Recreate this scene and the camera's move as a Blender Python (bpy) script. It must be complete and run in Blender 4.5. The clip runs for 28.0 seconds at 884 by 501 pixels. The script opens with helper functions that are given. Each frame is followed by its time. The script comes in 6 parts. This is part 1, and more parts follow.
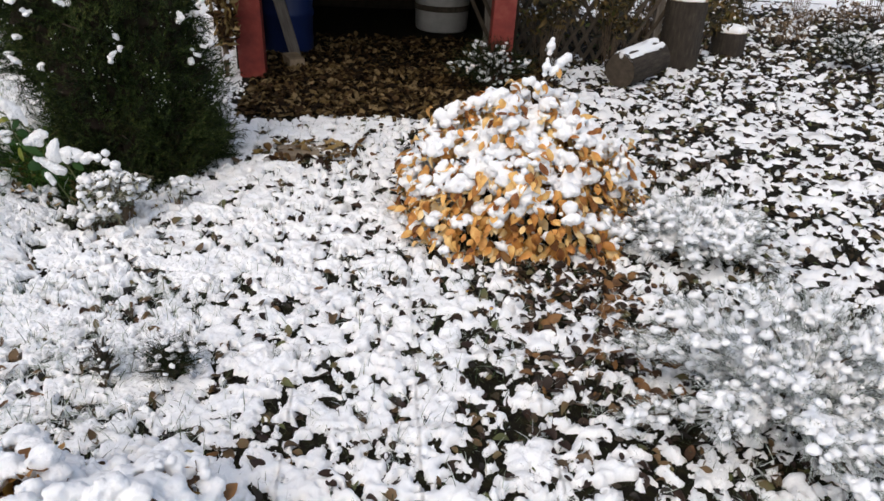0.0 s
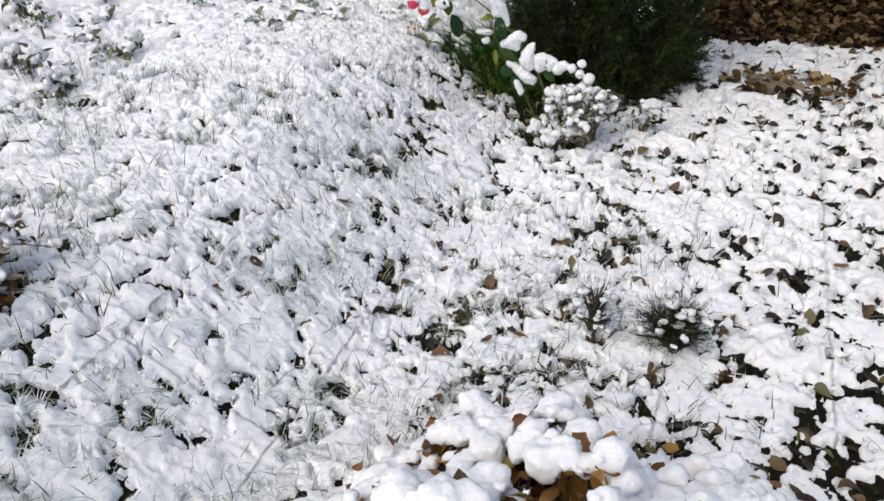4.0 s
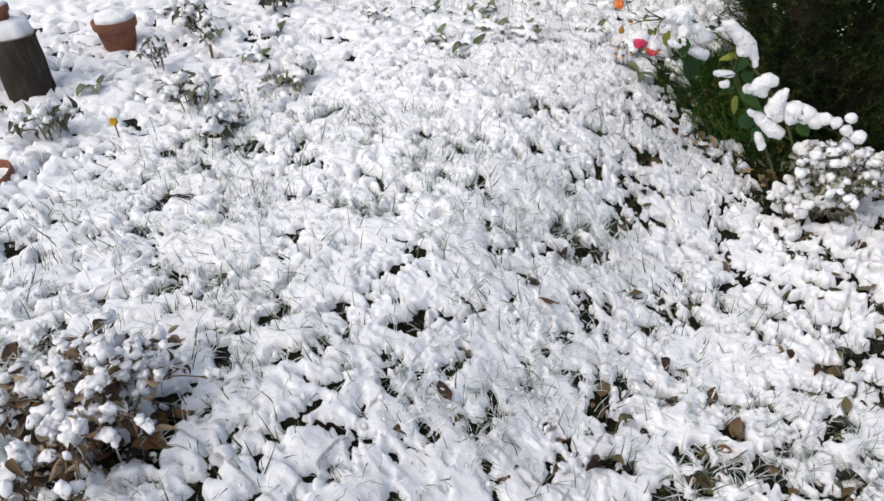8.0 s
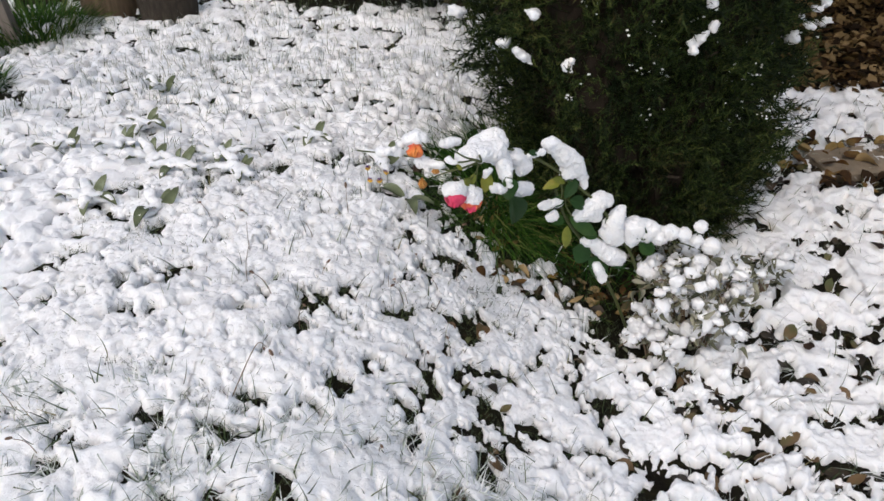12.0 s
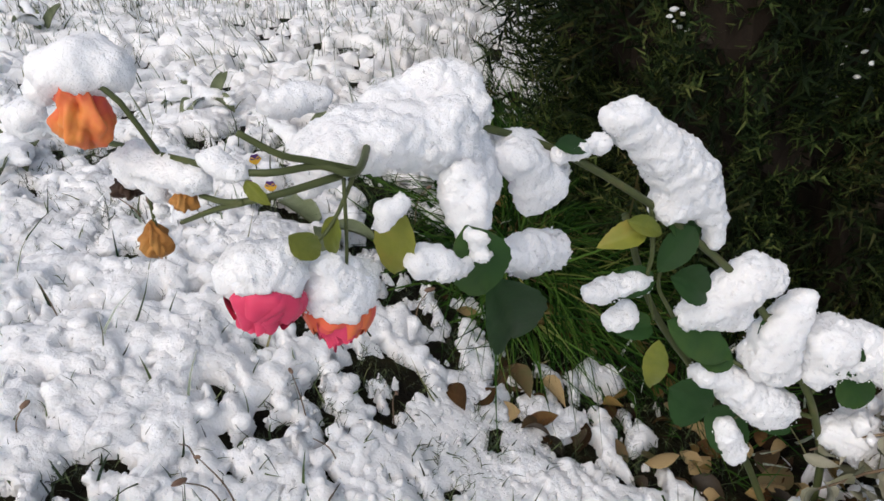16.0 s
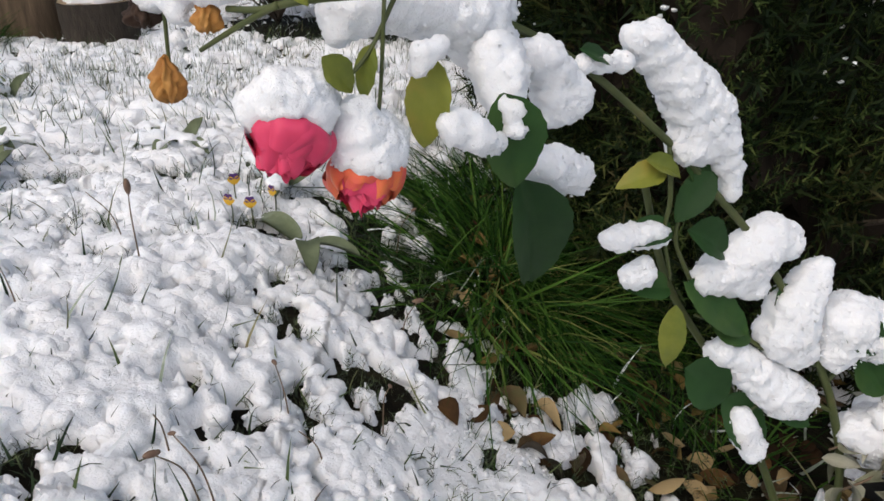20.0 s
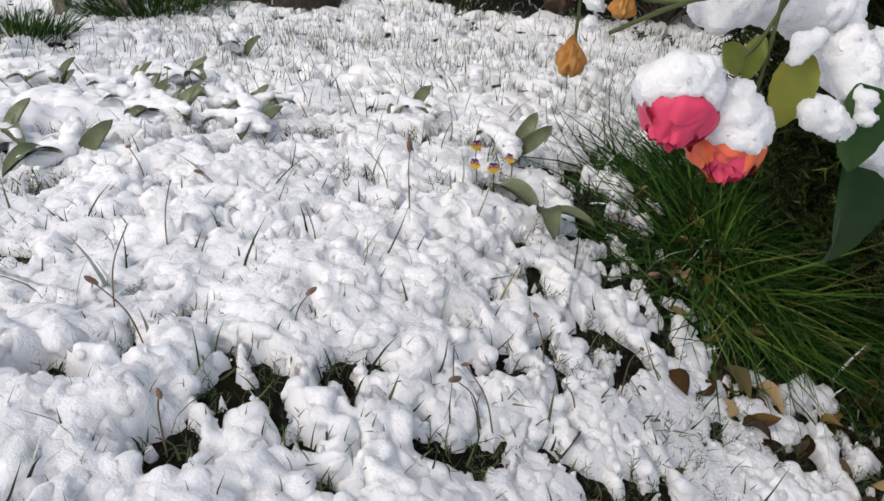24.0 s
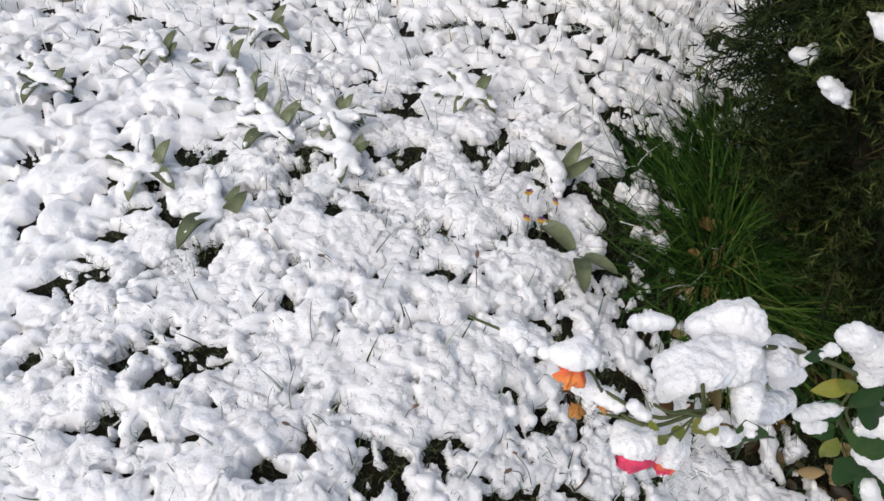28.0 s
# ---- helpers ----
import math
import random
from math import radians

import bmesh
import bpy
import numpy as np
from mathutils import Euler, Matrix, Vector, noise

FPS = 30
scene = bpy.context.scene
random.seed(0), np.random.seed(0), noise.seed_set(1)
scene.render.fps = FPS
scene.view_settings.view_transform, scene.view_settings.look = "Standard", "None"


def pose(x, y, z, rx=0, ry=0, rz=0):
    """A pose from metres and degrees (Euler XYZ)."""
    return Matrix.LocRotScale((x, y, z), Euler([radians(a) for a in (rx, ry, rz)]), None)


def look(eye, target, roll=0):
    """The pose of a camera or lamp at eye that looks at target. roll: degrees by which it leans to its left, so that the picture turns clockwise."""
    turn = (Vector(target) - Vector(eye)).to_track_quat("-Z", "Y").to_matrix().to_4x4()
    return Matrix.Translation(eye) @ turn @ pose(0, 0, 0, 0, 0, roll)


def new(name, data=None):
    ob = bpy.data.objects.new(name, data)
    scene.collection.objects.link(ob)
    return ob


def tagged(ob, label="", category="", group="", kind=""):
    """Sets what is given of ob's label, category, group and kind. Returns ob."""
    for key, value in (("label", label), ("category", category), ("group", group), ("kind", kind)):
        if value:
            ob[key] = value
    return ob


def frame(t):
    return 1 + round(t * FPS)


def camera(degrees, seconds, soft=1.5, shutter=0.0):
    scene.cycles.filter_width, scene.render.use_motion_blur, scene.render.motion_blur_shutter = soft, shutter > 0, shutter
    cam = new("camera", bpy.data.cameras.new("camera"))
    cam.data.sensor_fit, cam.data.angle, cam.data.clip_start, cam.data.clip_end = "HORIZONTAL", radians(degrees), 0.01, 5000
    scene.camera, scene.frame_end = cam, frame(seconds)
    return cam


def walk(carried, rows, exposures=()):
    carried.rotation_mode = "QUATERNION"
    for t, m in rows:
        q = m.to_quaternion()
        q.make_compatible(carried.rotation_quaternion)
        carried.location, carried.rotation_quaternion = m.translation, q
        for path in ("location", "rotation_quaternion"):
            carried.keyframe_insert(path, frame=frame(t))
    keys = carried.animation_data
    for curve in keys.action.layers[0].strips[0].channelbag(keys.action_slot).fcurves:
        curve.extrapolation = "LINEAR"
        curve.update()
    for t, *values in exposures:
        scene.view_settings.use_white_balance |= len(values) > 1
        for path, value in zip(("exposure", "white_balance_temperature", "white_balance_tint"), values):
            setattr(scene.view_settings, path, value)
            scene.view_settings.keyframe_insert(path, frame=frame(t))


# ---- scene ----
import itertools

cam = camera(60.5, 28.0, soft=1.6)
EXPOSURE, KELVIN, TINT = 0.23, 6600, 9
PATH = [
    (0, (-0.326, 0.195, 1.341), (-0.16, 1.966, 0.426), 3.0),
    (0.5, (-0.36, 0.232, 1.275), (-0.422, 1.98, 0.305), 2.1),
    (1, (-0.374, 0.243, 1.26), (-0.518, 1.95, 0.228), 1.9),
    (1.5, (-0.403, 0.26, 1.242), (-0.621, 1.915, 0.139), 2.5),
    (2, (-0.462, 0.315, 1.215), (-0.808, 1.898, 0.042), 1.9),
    (2.5, (-0.574, 0.47, 1.188), (-1.199, 1.994, 0.054), -0.9),
    (3, (-0.665, 0.537, 1.15), (-1.438, 1.974, -0.006), -1.0),
    (3.5, (-0.813, 0.577, 1.135), (-1.496, 2.068, -0.01), -0.6),
    (4, (-0.985, 0.598, 1.119), (-1.608, 2.158, 0.033), -0.8),
    (4.5, (-1.027, 0.609, 1.133), (-1.674, 2.185, 0.086), -0.2),
    (6.5, (-0.968, 0.777, 1.237), (-1.779, 2.253, 0.159), 0.9),
    (7, (-1.131, 0.956, 1.206), (-2.13, 2.31, 0.125), -1.8),
    (7.5, (-1.243, 1.037, 1.178), (-2.291, 2.325, 0.064), -2.9),
    (8, (-1.42, 1.042, 1.177), (-2.342, 2.401, 0.036), -4.1),
    (8.5, (-1.573, 1.051, 1.182), (-2.335, 2.503, 0.037), -2.6),
    (9, (-1.634, 1.112, 1.181), (-2.369, 2.588, 0.049), -1.5),
    (9.5, (-1.706, 1.298, 1.192), (-2.503, 2.776, 0.107), -1.8),
    (10, (-1.747, 1.454, 1.205), (-2.603, 2.942, 0.177), -2.5),
    (10.5, (-1.791, 1.541, 1.213), (-2.544, 3.059, 0.151), -2.3),
    (11, (-1.953, 1.704, 1.203), (-2.387, 3.345, 0.145), -3.6),
    (11.5, (-2.051, 1.787, 1.159), (-2.28, 3.464, 0.093), -3.0),
    (12, (-2.037, 1.882, 1.137), (-2.165, 3.523, 0.002), -2.2),
    (12.5, (-1.97, 2.104, 1.151), (-2.212, 3.697, -0.034), -3.9),
    (13, (-1.931, 2.207, 1.134), (-2.243, 3.738, -0.113), -4.1),
    (13.5, (-1.954, 2.353, 1.108), (-2.143, 3.873, -0.179), -3.1),
    (15.5, (-1.916, 2.862, 0.905), (-2.32, 4.21, -0.517), -8.7),
    (16, (-1.955, 2.862, 0.635), (-2.249, 4.459, -0.531), -2.7),
    (16.5, (-1.967, 2.841, 0.524), (-2.217, 4.604, -0.386), -2.0),
    (17, (-1.976, 2.814, 0.508), (-2.194, 4.603, -0.359), -2.6),
    (17.5, (-1.971, 2.808, 0.504), (-2.178, 4.611, -0.338), -0.7),
    (18, (-1.974, 2.828, 0.482), (-2.136, 4.637, -0.355), -0.9),
    (18.5, (-1.988, 2.83, 0.477), (-2.134, 4.645, -0.351), 0.3),
    (19, (-1.986, 2.826, 0.488), (-2.149, 4.639, -0.341), -0.7),
    (19.5, (-1.99, 2.819, 0.487), (-2.172, 4.628, -0.345), -1.2),
    (20, (-1.997, 2.815, 0.494), (-2.185, 4.598, -0.392), -0.2),
    (20.5, (-1.999, 2.816, 0.496), (-2.191, 4.589, -0.408), -0.3),
    (22.5, (-2.033, 2.79, 0.505), (-2.264, 4.555, -0.408), 1.0),
    (23, (-2.05, 2.777, 0.507), (-2.322, 4.539, -0.398), 0.7),
    (23.5, (-2.064, 2.753, 0.514), (-2.393, 4.493, -0.414), 1.1),
    (24, (-2.107, 2.73, 0.512), (-2.65, 4.41, -0.429), -0.3),
    (24.5, (-2.153, 2.713, 0.489), (-2.928, 4.241, -0.543), -1.2),
    (25, (-2.155, 2.715, 0.48), (-2.93, 4.227, -0.576), -0.6),
    (25.5, (-2.161, 2.727, 0.591), (-2.914, 4.087, -0.667), -2.9),
    (26, (-2.133, 2.724, 0.918), (-2.82, 3.884, -0.559), -8.8),
    (26.5, (-2.12, 2.683, 1.083), (-2.75, 3.85, -0.414), -10.9),
    (27, (-2.11, 2.618, 1.102), (-2.668, 3.862, -0.362), -4.3),
    (27.5, (-2.103, 2.622, 1.074), (-2.592, 3.818, -0.452), -5.4),
    (28, (-2.125, 2.763, 1.089), (-2.674, 3.996, -0.387), -4.2),
]
walk(cam, [(t, look(eye, target, roll)) for t, eye, target, roll in PATH], [(t, EXPOSURE + more, KELVIN, TINT) for t, more in ((0.0, -0.02), (2.0, -0.02), (3.0, 0.10), (4.0, 0.0), (8.0, 0.0), (13.0, -0.10), (16.0, -0.04), (20.0, -0.06), (24.0, -0.04), (26.0, 0.0), (28.0, 0.0))])

# ---- light: an overcast winter sky ----
world = bpy.data.worlds.new("winter_sky")
scene.world = world
world.use_nodes = True
wn = world.node_tree
sky = wn.nodes.new("ShaderNodeTexSky")
sky.sky_type = "NISHITA"
sky.sun_disc = False
sky.sun_elevation, sky.sun_rotation = radians(52), radians(-154)
sky.air_density, sky.dust_density, sky.ozone_density = 1.0, 4.0, 1.0
wn.nodes["Background"].inputs["Strength"].default_value = 0.13
wn.links.new(sky.outputs["Color"], wn.nodes["Background"].inputs["Color"])
sun = new("sun", bpy.data.lights.new("sun", "SUN"))
sun.data.energy, sun.data.angle, sun.data.color = 0.90, radians(110), (1.0, 0.985, 0.965)
sun.matrix_world = look((-1.7, -3.5, 5.0), (0, 0, 0))


# ---- materials ----
def nodes_of(name):
    m = bpy.data.materials.new(name)
    m.use_nodes = True
    t = m.node_tree
    return m, t, t.nodes["Principled BSDF"]


def ramp_node(t, stops):
    r = t.nodes.new("ShaderNodeValToRGB")
    while len(r.color_ramp.elements) < len(stops):
        r.color_ramp.elements.new(0.5)
    for e, (p, c) in zip(r.color_ramp.elements, stops):
        e.position, e.color = p, (*c, 1)
    return r


def noise_node(t, scale, detail=4.0, rough=0.6, coords="Object", stretch=None):
    tc = t.nodes.new("ShaderNodeTexCoord")
    n = t.nodes.new("ShaderNodeTexNoise")
    n.inputs["Scale"].default_value, n.inputs["Detail"].default_value, n.inputs["Roughness"].default_value = scale, detail, rough
    if stretch:
        mp = t.nodes.new("ShaderNodeMapping")
        mp.inputs["Scale"].default_value = stretch
        t.links.new(tc.outputs[coords], mp.inputs["Vector"])
        t.links.new(mp.outputs["Vector"], n.inputs["Vector"])
    else:
        t.links.new(tc.outputs[coords], n.inputs["Vector"])
    return n


def surface(name, stops, scale=20.0, rough=0.7, bump=0.3, bump_scale=None, bump_dist=0.01, vary=0.0, stretch=None, detail=5.0, island=False, spec=0.3, trans=0.0):
    """A material whose colour runs through stops by noise, with relief, and with a tone that differs piece by piece."""
    m, t, b = nodes_of(name)
    n = noise_node(t, scale, detail, 0.62, stretch=stretch)
    r = ramp_node(t, stops)
    fac = n.outputs["Fac"]
    if vary:
        if island:
            g = t.nodes.new("ShaderNodeNewGeometry")
            rnd = g.outputs["Random Per Island"]
        else:
            g = t.nodes.new("ShaderNodeObjectInfo")
            rnd = g.outputs["Random"]
        a = t.nodes.new("ShaderNodeMath")
        a.operation = "MULTIPLY_ADD"
        t.links.new(rnd, a.inputs[0])
        a.inputs[1].default_value = vary
        sub = t.nodes.new("ShaderNodeMath")
        sub.operation = "SUBTRACT"
        t.links.new(fac, sub.inputs[0])
        sub.inputs[1].default_value = vary / 2
        t.links.new(sub.outputs[0], a.inputs[2])
        fac = a.outputs[0]
    t.links.new(fac, r.inputs["Fac"])
    t.links.new(r.outputs["Color"], b.inputs["Base Color"])
    b.inputs["Roughness"].default_value = rough
    b.inputs["Specular IOR Level"].default_value = spec
    if trans:
        b.inputs["Subsurface Weight"].default_value = trans
        b.inputs["Subsurface Radius"].default_value = (0.004, 0.004, 0.003)
        b.inputs["Subsurface Scale"].default_value = 1.0
    if bump:
        bn = noise_node(t, bump_scale or scale * 3, 6.0, 0.65, stretch=stretch)
        bp = t.nodes.new("ShaderNodeBump")
        bp.inputs["Strength"].default_value, bp.inputs["Distance"].default_value = bump, bump_dist
        t.links.new(bn.outputs["Fac"], bp.inputs["Height"])
        t.links.new(bp.outputs["Normal"], b.inputs["Normal"])
    return m


SNOW = surface("snow", [(0.0, (0.82, 0.845, 0.875)), (0.5, (0.885, 0.895, 0.91)), (1.0, (0.92, 0.922, 0.925))], 6.0, 0.8, 0.0, spec=0.12)
SNOW_CLUMP = surface("snow_clump", [(0.0, (0.83, 0.85, 0.88)), (1.0, (0.92, 0.922, 0.925))], 14.0, 0.8, 0.0, spec=0.12)
for m in (SNOW, SNOW_CLUMP):
    t = m.node_tree
    b = t.nodes["Principled BSDF"]
    b.inputs["Subsurface Weight"].default_value = 0.6
    b.inputs["Subsurface Radius"].default_value = (0.010, 0.0105, 0.011)
    b.inputs["Subsurface Scale"].default_value = 1.0
    skin = None
    # crumbs, flakes and single grains, one relief on the other
    for scale, depth, strength in ((110.0, 0.0050, 0.45), (300.0, 0.0030, 0.60), (900.0, 0.0013, 0.60)):
        n, bp = noise_node(t, scale, 3.0, 0.6), t.nodes.new("ShaderNodeBump")
        bp.inputs["Strength"].default_value, bp.inputs["Distance"].default_value = strength, depth
        t.links.new(n.outputs["Fac"], bp.inputs["Height"])
        if skin:
            t.links.new(skin, bp.inputs["Normal"])
        skin = bp.outputs["Normal"]
    t.links.new(skin, b.inputs["Normal"])
SOIL = surface("wet_soil", [(0.25, (0.004, 0.0035, 0.003)), (0.45, (0.011, 0.009, 0.006)), (0.6, (0.018, 0.017, 0.008)), (0.8, (0.05, 0.032, 0.018))], 26.0, 0.85, 0.8, 90.0, 0.02, spec=0.08)
LITTER = surface("leaf_litter", [(0.2, (0.025, 0.014, 0.007)), (0.42, (0.10, 0.052, 0.02)), (0.58, (0.21, 0.14, 0.045)), (0.8, (0.36, 0.26, 0.13))], 9.0, 0.75, 0.5, 60.0, 0.005, vary=0.9, island=True, spec=0.08)
BROWN_LEAF = surface("brown_leaf", [(0.2, (0.022, 0.011, 0.007)), (0.5, (0.07, 0.035, 0.017)), (0.8, (0.16, 0.085, 0.04))], 30.0, 0.6, 0.4, 120.0, 0.002, vary=0.7)
GOLD_LEAF = surface("golden_leaf", [(0.12, (0.16, 0.055, 0.015)), (0.4, (0.50, 0.22, 0.05)), (0.68, (0.68, 0.42, 0.14)), (1.0, (0.80, 0.66, 0.40))], 16.0, 0.55, 0.3, 90.0, 0.002, vary=0.8, island=True, trans=0.15)
RUST_LEAF = surface("rust_leaf", [(0.15, (0.05, 0.025, 0.012)), (0.45, (0.17, 0.08, 0.025)), (0.7, (0.38, 0.19, 0.045)), (1.0, (0.16, 0.15, 0.035))], 16.0, 0.55, 0.3, 90.0, 0.002, vary=0.9, island=True, trans=0.1)
GRASS = surface("grass_blade", [(0.15, (0.018, 0.034, 0.016)), (0.5, (0.045, 0.075, 0.03)), (0.82, (0.10, 0.13, 0.055)), (1.0, (0.26, 0.23, 0.12))], 3.0, 0.5, 0.0, vary=0.9, island=True, spec=0.08)
FROST_GRASS = surface("frosted_blade", [(0.15, (0.20, 0.24, 0.18)), (0.45, (0.46, 0.50, 0.46)), (0.85, (0.80, 0.82, 0.84))], 60.0, 0.6, 0.0, vary=0.7, island=True)
DARK_GRASS = surface("lush_grass", [(0.2, (0.008, 0.028, 0.004)), (0.55, (0.024, 0.068, 0.009)), (0.85, (0.070, 0.135, 0.022)), (1.0, (0.20, 0.19, 0.06))], 4.0, 0.6, 0.0, vary=0.8, island=True, spec=0.08)
# two needle tones: light on the crown's tips, shade inside, put into colour
NEEDLE_TIP = surface("outer_needle", [(0.15, (0.004, 0.009, 0.003)), (0.45, (0.018, 0.034, 0.010)), (0.75, (0.068, 0.095, 0.026)), (1.0, (0.12, 0.125, 0.040))], 5.0, 0.55, 0.0, vary=0.8, island=True, spec=0.08)
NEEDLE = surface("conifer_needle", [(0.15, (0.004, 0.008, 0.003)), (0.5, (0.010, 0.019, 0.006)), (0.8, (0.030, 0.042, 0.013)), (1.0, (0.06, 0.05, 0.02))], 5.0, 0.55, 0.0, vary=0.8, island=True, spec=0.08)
FROST_NEEDLE = surface("frosted_needle", [(0.15, (0.10, 0.125, 0.10)), (0.45, (0.32, 0.35, 0.32)), (0.8, (0.72, 0.74, 0.75))], 20.0, 0.6, 0.0, vary=0.8, island=True)
BARK = surface("bark", [(0.2, (0.03, 0.024, 0.018)), (0.55, (0.09, 0.07, 0.05)), (0.85, (0.17, 0.14, 0.10))], 14.0, 0.85, 0.9, 45.0, 0.015, stretch=(3.0, 3.0, 0.7))
CUT_WOOD = surface("weathered_cut_wood", [(0.2, (0.16, 0.11, 0.07)), (0.6, (0.30, 0.23, 0.15)), (0.9, (0.40, 0.33, 0.25))], 18.0, 0.8, 0.4, 80.0, 0.004)
GREY_WOOD = surface("grey_weathered_wood", [(0.2, (0.09, 0.075, 0.06)), (0.55, (0.19, 0.165, 0.14)), (0.9, (0.30, 0.27, 0.24))], 10.0, 0.8, 0.5, 60.0, 0.004, stretch=(6.0, 6.0, 0.5))
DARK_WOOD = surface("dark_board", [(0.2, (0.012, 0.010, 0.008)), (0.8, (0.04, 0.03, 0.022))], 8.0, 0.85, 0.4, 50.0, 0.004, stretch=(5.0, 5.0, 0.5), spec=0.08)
RED_PAINT = surface("old_red_paint", [(0.2, (0.10, 0.018, 0.014)), (0.55, (0.21, 0.035, 0.026)), (0.9, (0.30, 0.09, 0.065))], 9.0, 0.6, 0.35, 60.0, 0.003)
TERRACOTTA = surface("terracotta", [(0.2, (0.14, 0.055, 0.035)), (0.6, (0.24, 0.10, 0.06)), (0.9, (0.33, 0.18, 0.12))], 24.0, 0.8, 0.35, 120.0, 0.002)
STONE = surface("pale_stone", [(0.2, (0.13, 0.10, 0.07)), (0.6, (0.26, 0.21, 0.15)), (0.9, (0.36, 0.31, 0.24))], 12.0, 0.8, 0.5, 60.0, 0.006)
ROSE_LEAF = surface("rose_leaf", [(0.2, (0.012, 0.038, 0.010)), (0.6, (0.024, 0.066, 0.016)), (0.95, (0.06, 0.11, 0.022))], 14.0, 0.6, 0.35, 110.0, 0.0015, vary=0.35, spec=0.2)
YELLOW_LEAF = surface("yellowing_rose_leaf", [(0.2, (0.10, 0.13, 0.02)), (0.6, (0.22, 0.23, 0.035)), (0.95, (0.35, 0.24, 0.05))], 20.0, 0.45, 0.35, 110.0, 0.0015, vary=0.4)
CANE = surface("green_cane", [(0.2, (0.035, 0.05, 0.016)), (0.6, (0.075, 0.09, 0.03)), (0.9, (0.14, 0.10, 0.045))], 30.0, 0.5, 0.3, 90.0, 0.001)
TWIG = surface("dry_twig", [(0.2, (0.07, 0.045, 0.03)), (0.6, (0.17, 0.12, 0.075)), (0.9, (0.33, 0.26, 0.17))], 30.0, 0.8, 0.4, 90.0, 0.001, vary=0.4, island=True)
PINK = surface("pink_petal", [(0.2, (0.52, 0.03, 0.085)), (0.55, (0.68, 0.06, 0.14)), (0.9, (0.80, 0.20, 0.26))], 18.0, 0.5, 0.25, 140.0, 0.0008, trans=0.2)
CORAL = surface("coral_petal", [(0.30, (0.66, 0.05, 0.12)), (0.46, (0.70, 0.13, 0.06)), (0.68, (0.72, 0.29, 0.06))], 22.0, 0.5, 0.25, 140.0, 0.0008, trans=0.2)
WITHERED = surface("withered_petal", [(0.2, (0.20, 0.07, 0.02)), (0.55, (0.42, 0.19, 0.045)), (0.9, (0.55, 0.32, 0.10))], 40.0, 0.6, 0.5, 140.0, 0.002)
EAR_LEAF = surface("woolly_leaf", [(0.2, (0.07, 0.085, 0.045)), (0.6, (0.14, 0.165, 0.09)), (0.95, (0.30, 0.33, 0.24))], 26.0, 0.8, 0.5, 160.0, 0.0015, vary=0.4)


# ---- numeric helpers ----
def smooth(a, b, x):
    t = np.clip((x - a) / (b - a), 0, 1)
    return t * t * (3 - 2 * t)


def hashed(i, j, seed):
    h = (i.astype(np.int64) * 374761393 + j.astype(np.int64) * 668265263 + seed * 974634777) & 0xFFFFFFFF
    h = ((h ^ (h >> 13)) * 1274126177) & 0xFFFFFFFF
    h = ((h ^ (h >> 16)) * 2246822519) & 0xFFFFFFFF
    return ((h ^ (h >> 15)) & 0xFFFFFF) / 0xFFFFFF


def value_noise(x, y, size, seed):
    """Smooth noise from -1 to 1 with lumps of the given size."""
    x, y = x / size, y / size
    i, j = np.floor(x), np.floor(y)
    u, v = x - i, y - j
    u, v = u * u * u * (u * (u * 6 - 15) + 10), v * v * v * (v * (v * 6 - 15) + 10)
    a, b = hashed(i, j, seed), hashed(i + 1, j, seed)
    c, d = hashed(i, j + 1, seed), hashed(i + 1, j + 1, seed)
    return 2 * ((a * (1 - u) + b * u) * (1 - v) + (c * (1 - u) + d * u) * v) - 1


def puffs(x, y, cell, seed):
    """Rounded heaps, one to a cell, 0 to 1 high."""
    i, j = np.floor(x / cell), np.floor(y / cell)
    total = np.zeros_like(x)
    for di in (-1, 0, 1):
        for dj in (-1, 0, 1):
            a, b = i + di, j + dj
            px, py = (a + hashed(a, b, seed)) * cell, (b + hashed(a, b, seed + 1)) * cell
            r = cell * (0.55 + 0.6 * hashed(a, b, seed + 2))
            d = ((x - px) ** 2 + (y - py) ** 2) / (r * r)
            h = np.clip(1 - d, 0, 1) * r / cell
            total += h * h * h
    return np.cbrt(total)


def land(x, y):
    """The lie of the ground: a low path with a raised bed to the west of it."""
    x, y = np.asarray(x, float), np.asarray(y, float)
    bed = 0.27 * smooth(-1.65, -2.45, x) * (1 - 0.5 * smooth(3.6, 4.6, y) - 0.45 * smooth(4.6, 5.6, y))
    crest = 0.09 * np.exp(-(((x + 2.75) / 0.5) ** 2) - ((y - 3.1) / 0.6) ** 2)
    return -0.22 + 0.05 * smooth(3, 4.5, y) + bed + crest


def near(x, y, cx, cy, rx, ry):
    return np.exp(-(((x - cx) / rx) ** 2) - ((y - cy) / ry) ** 2)


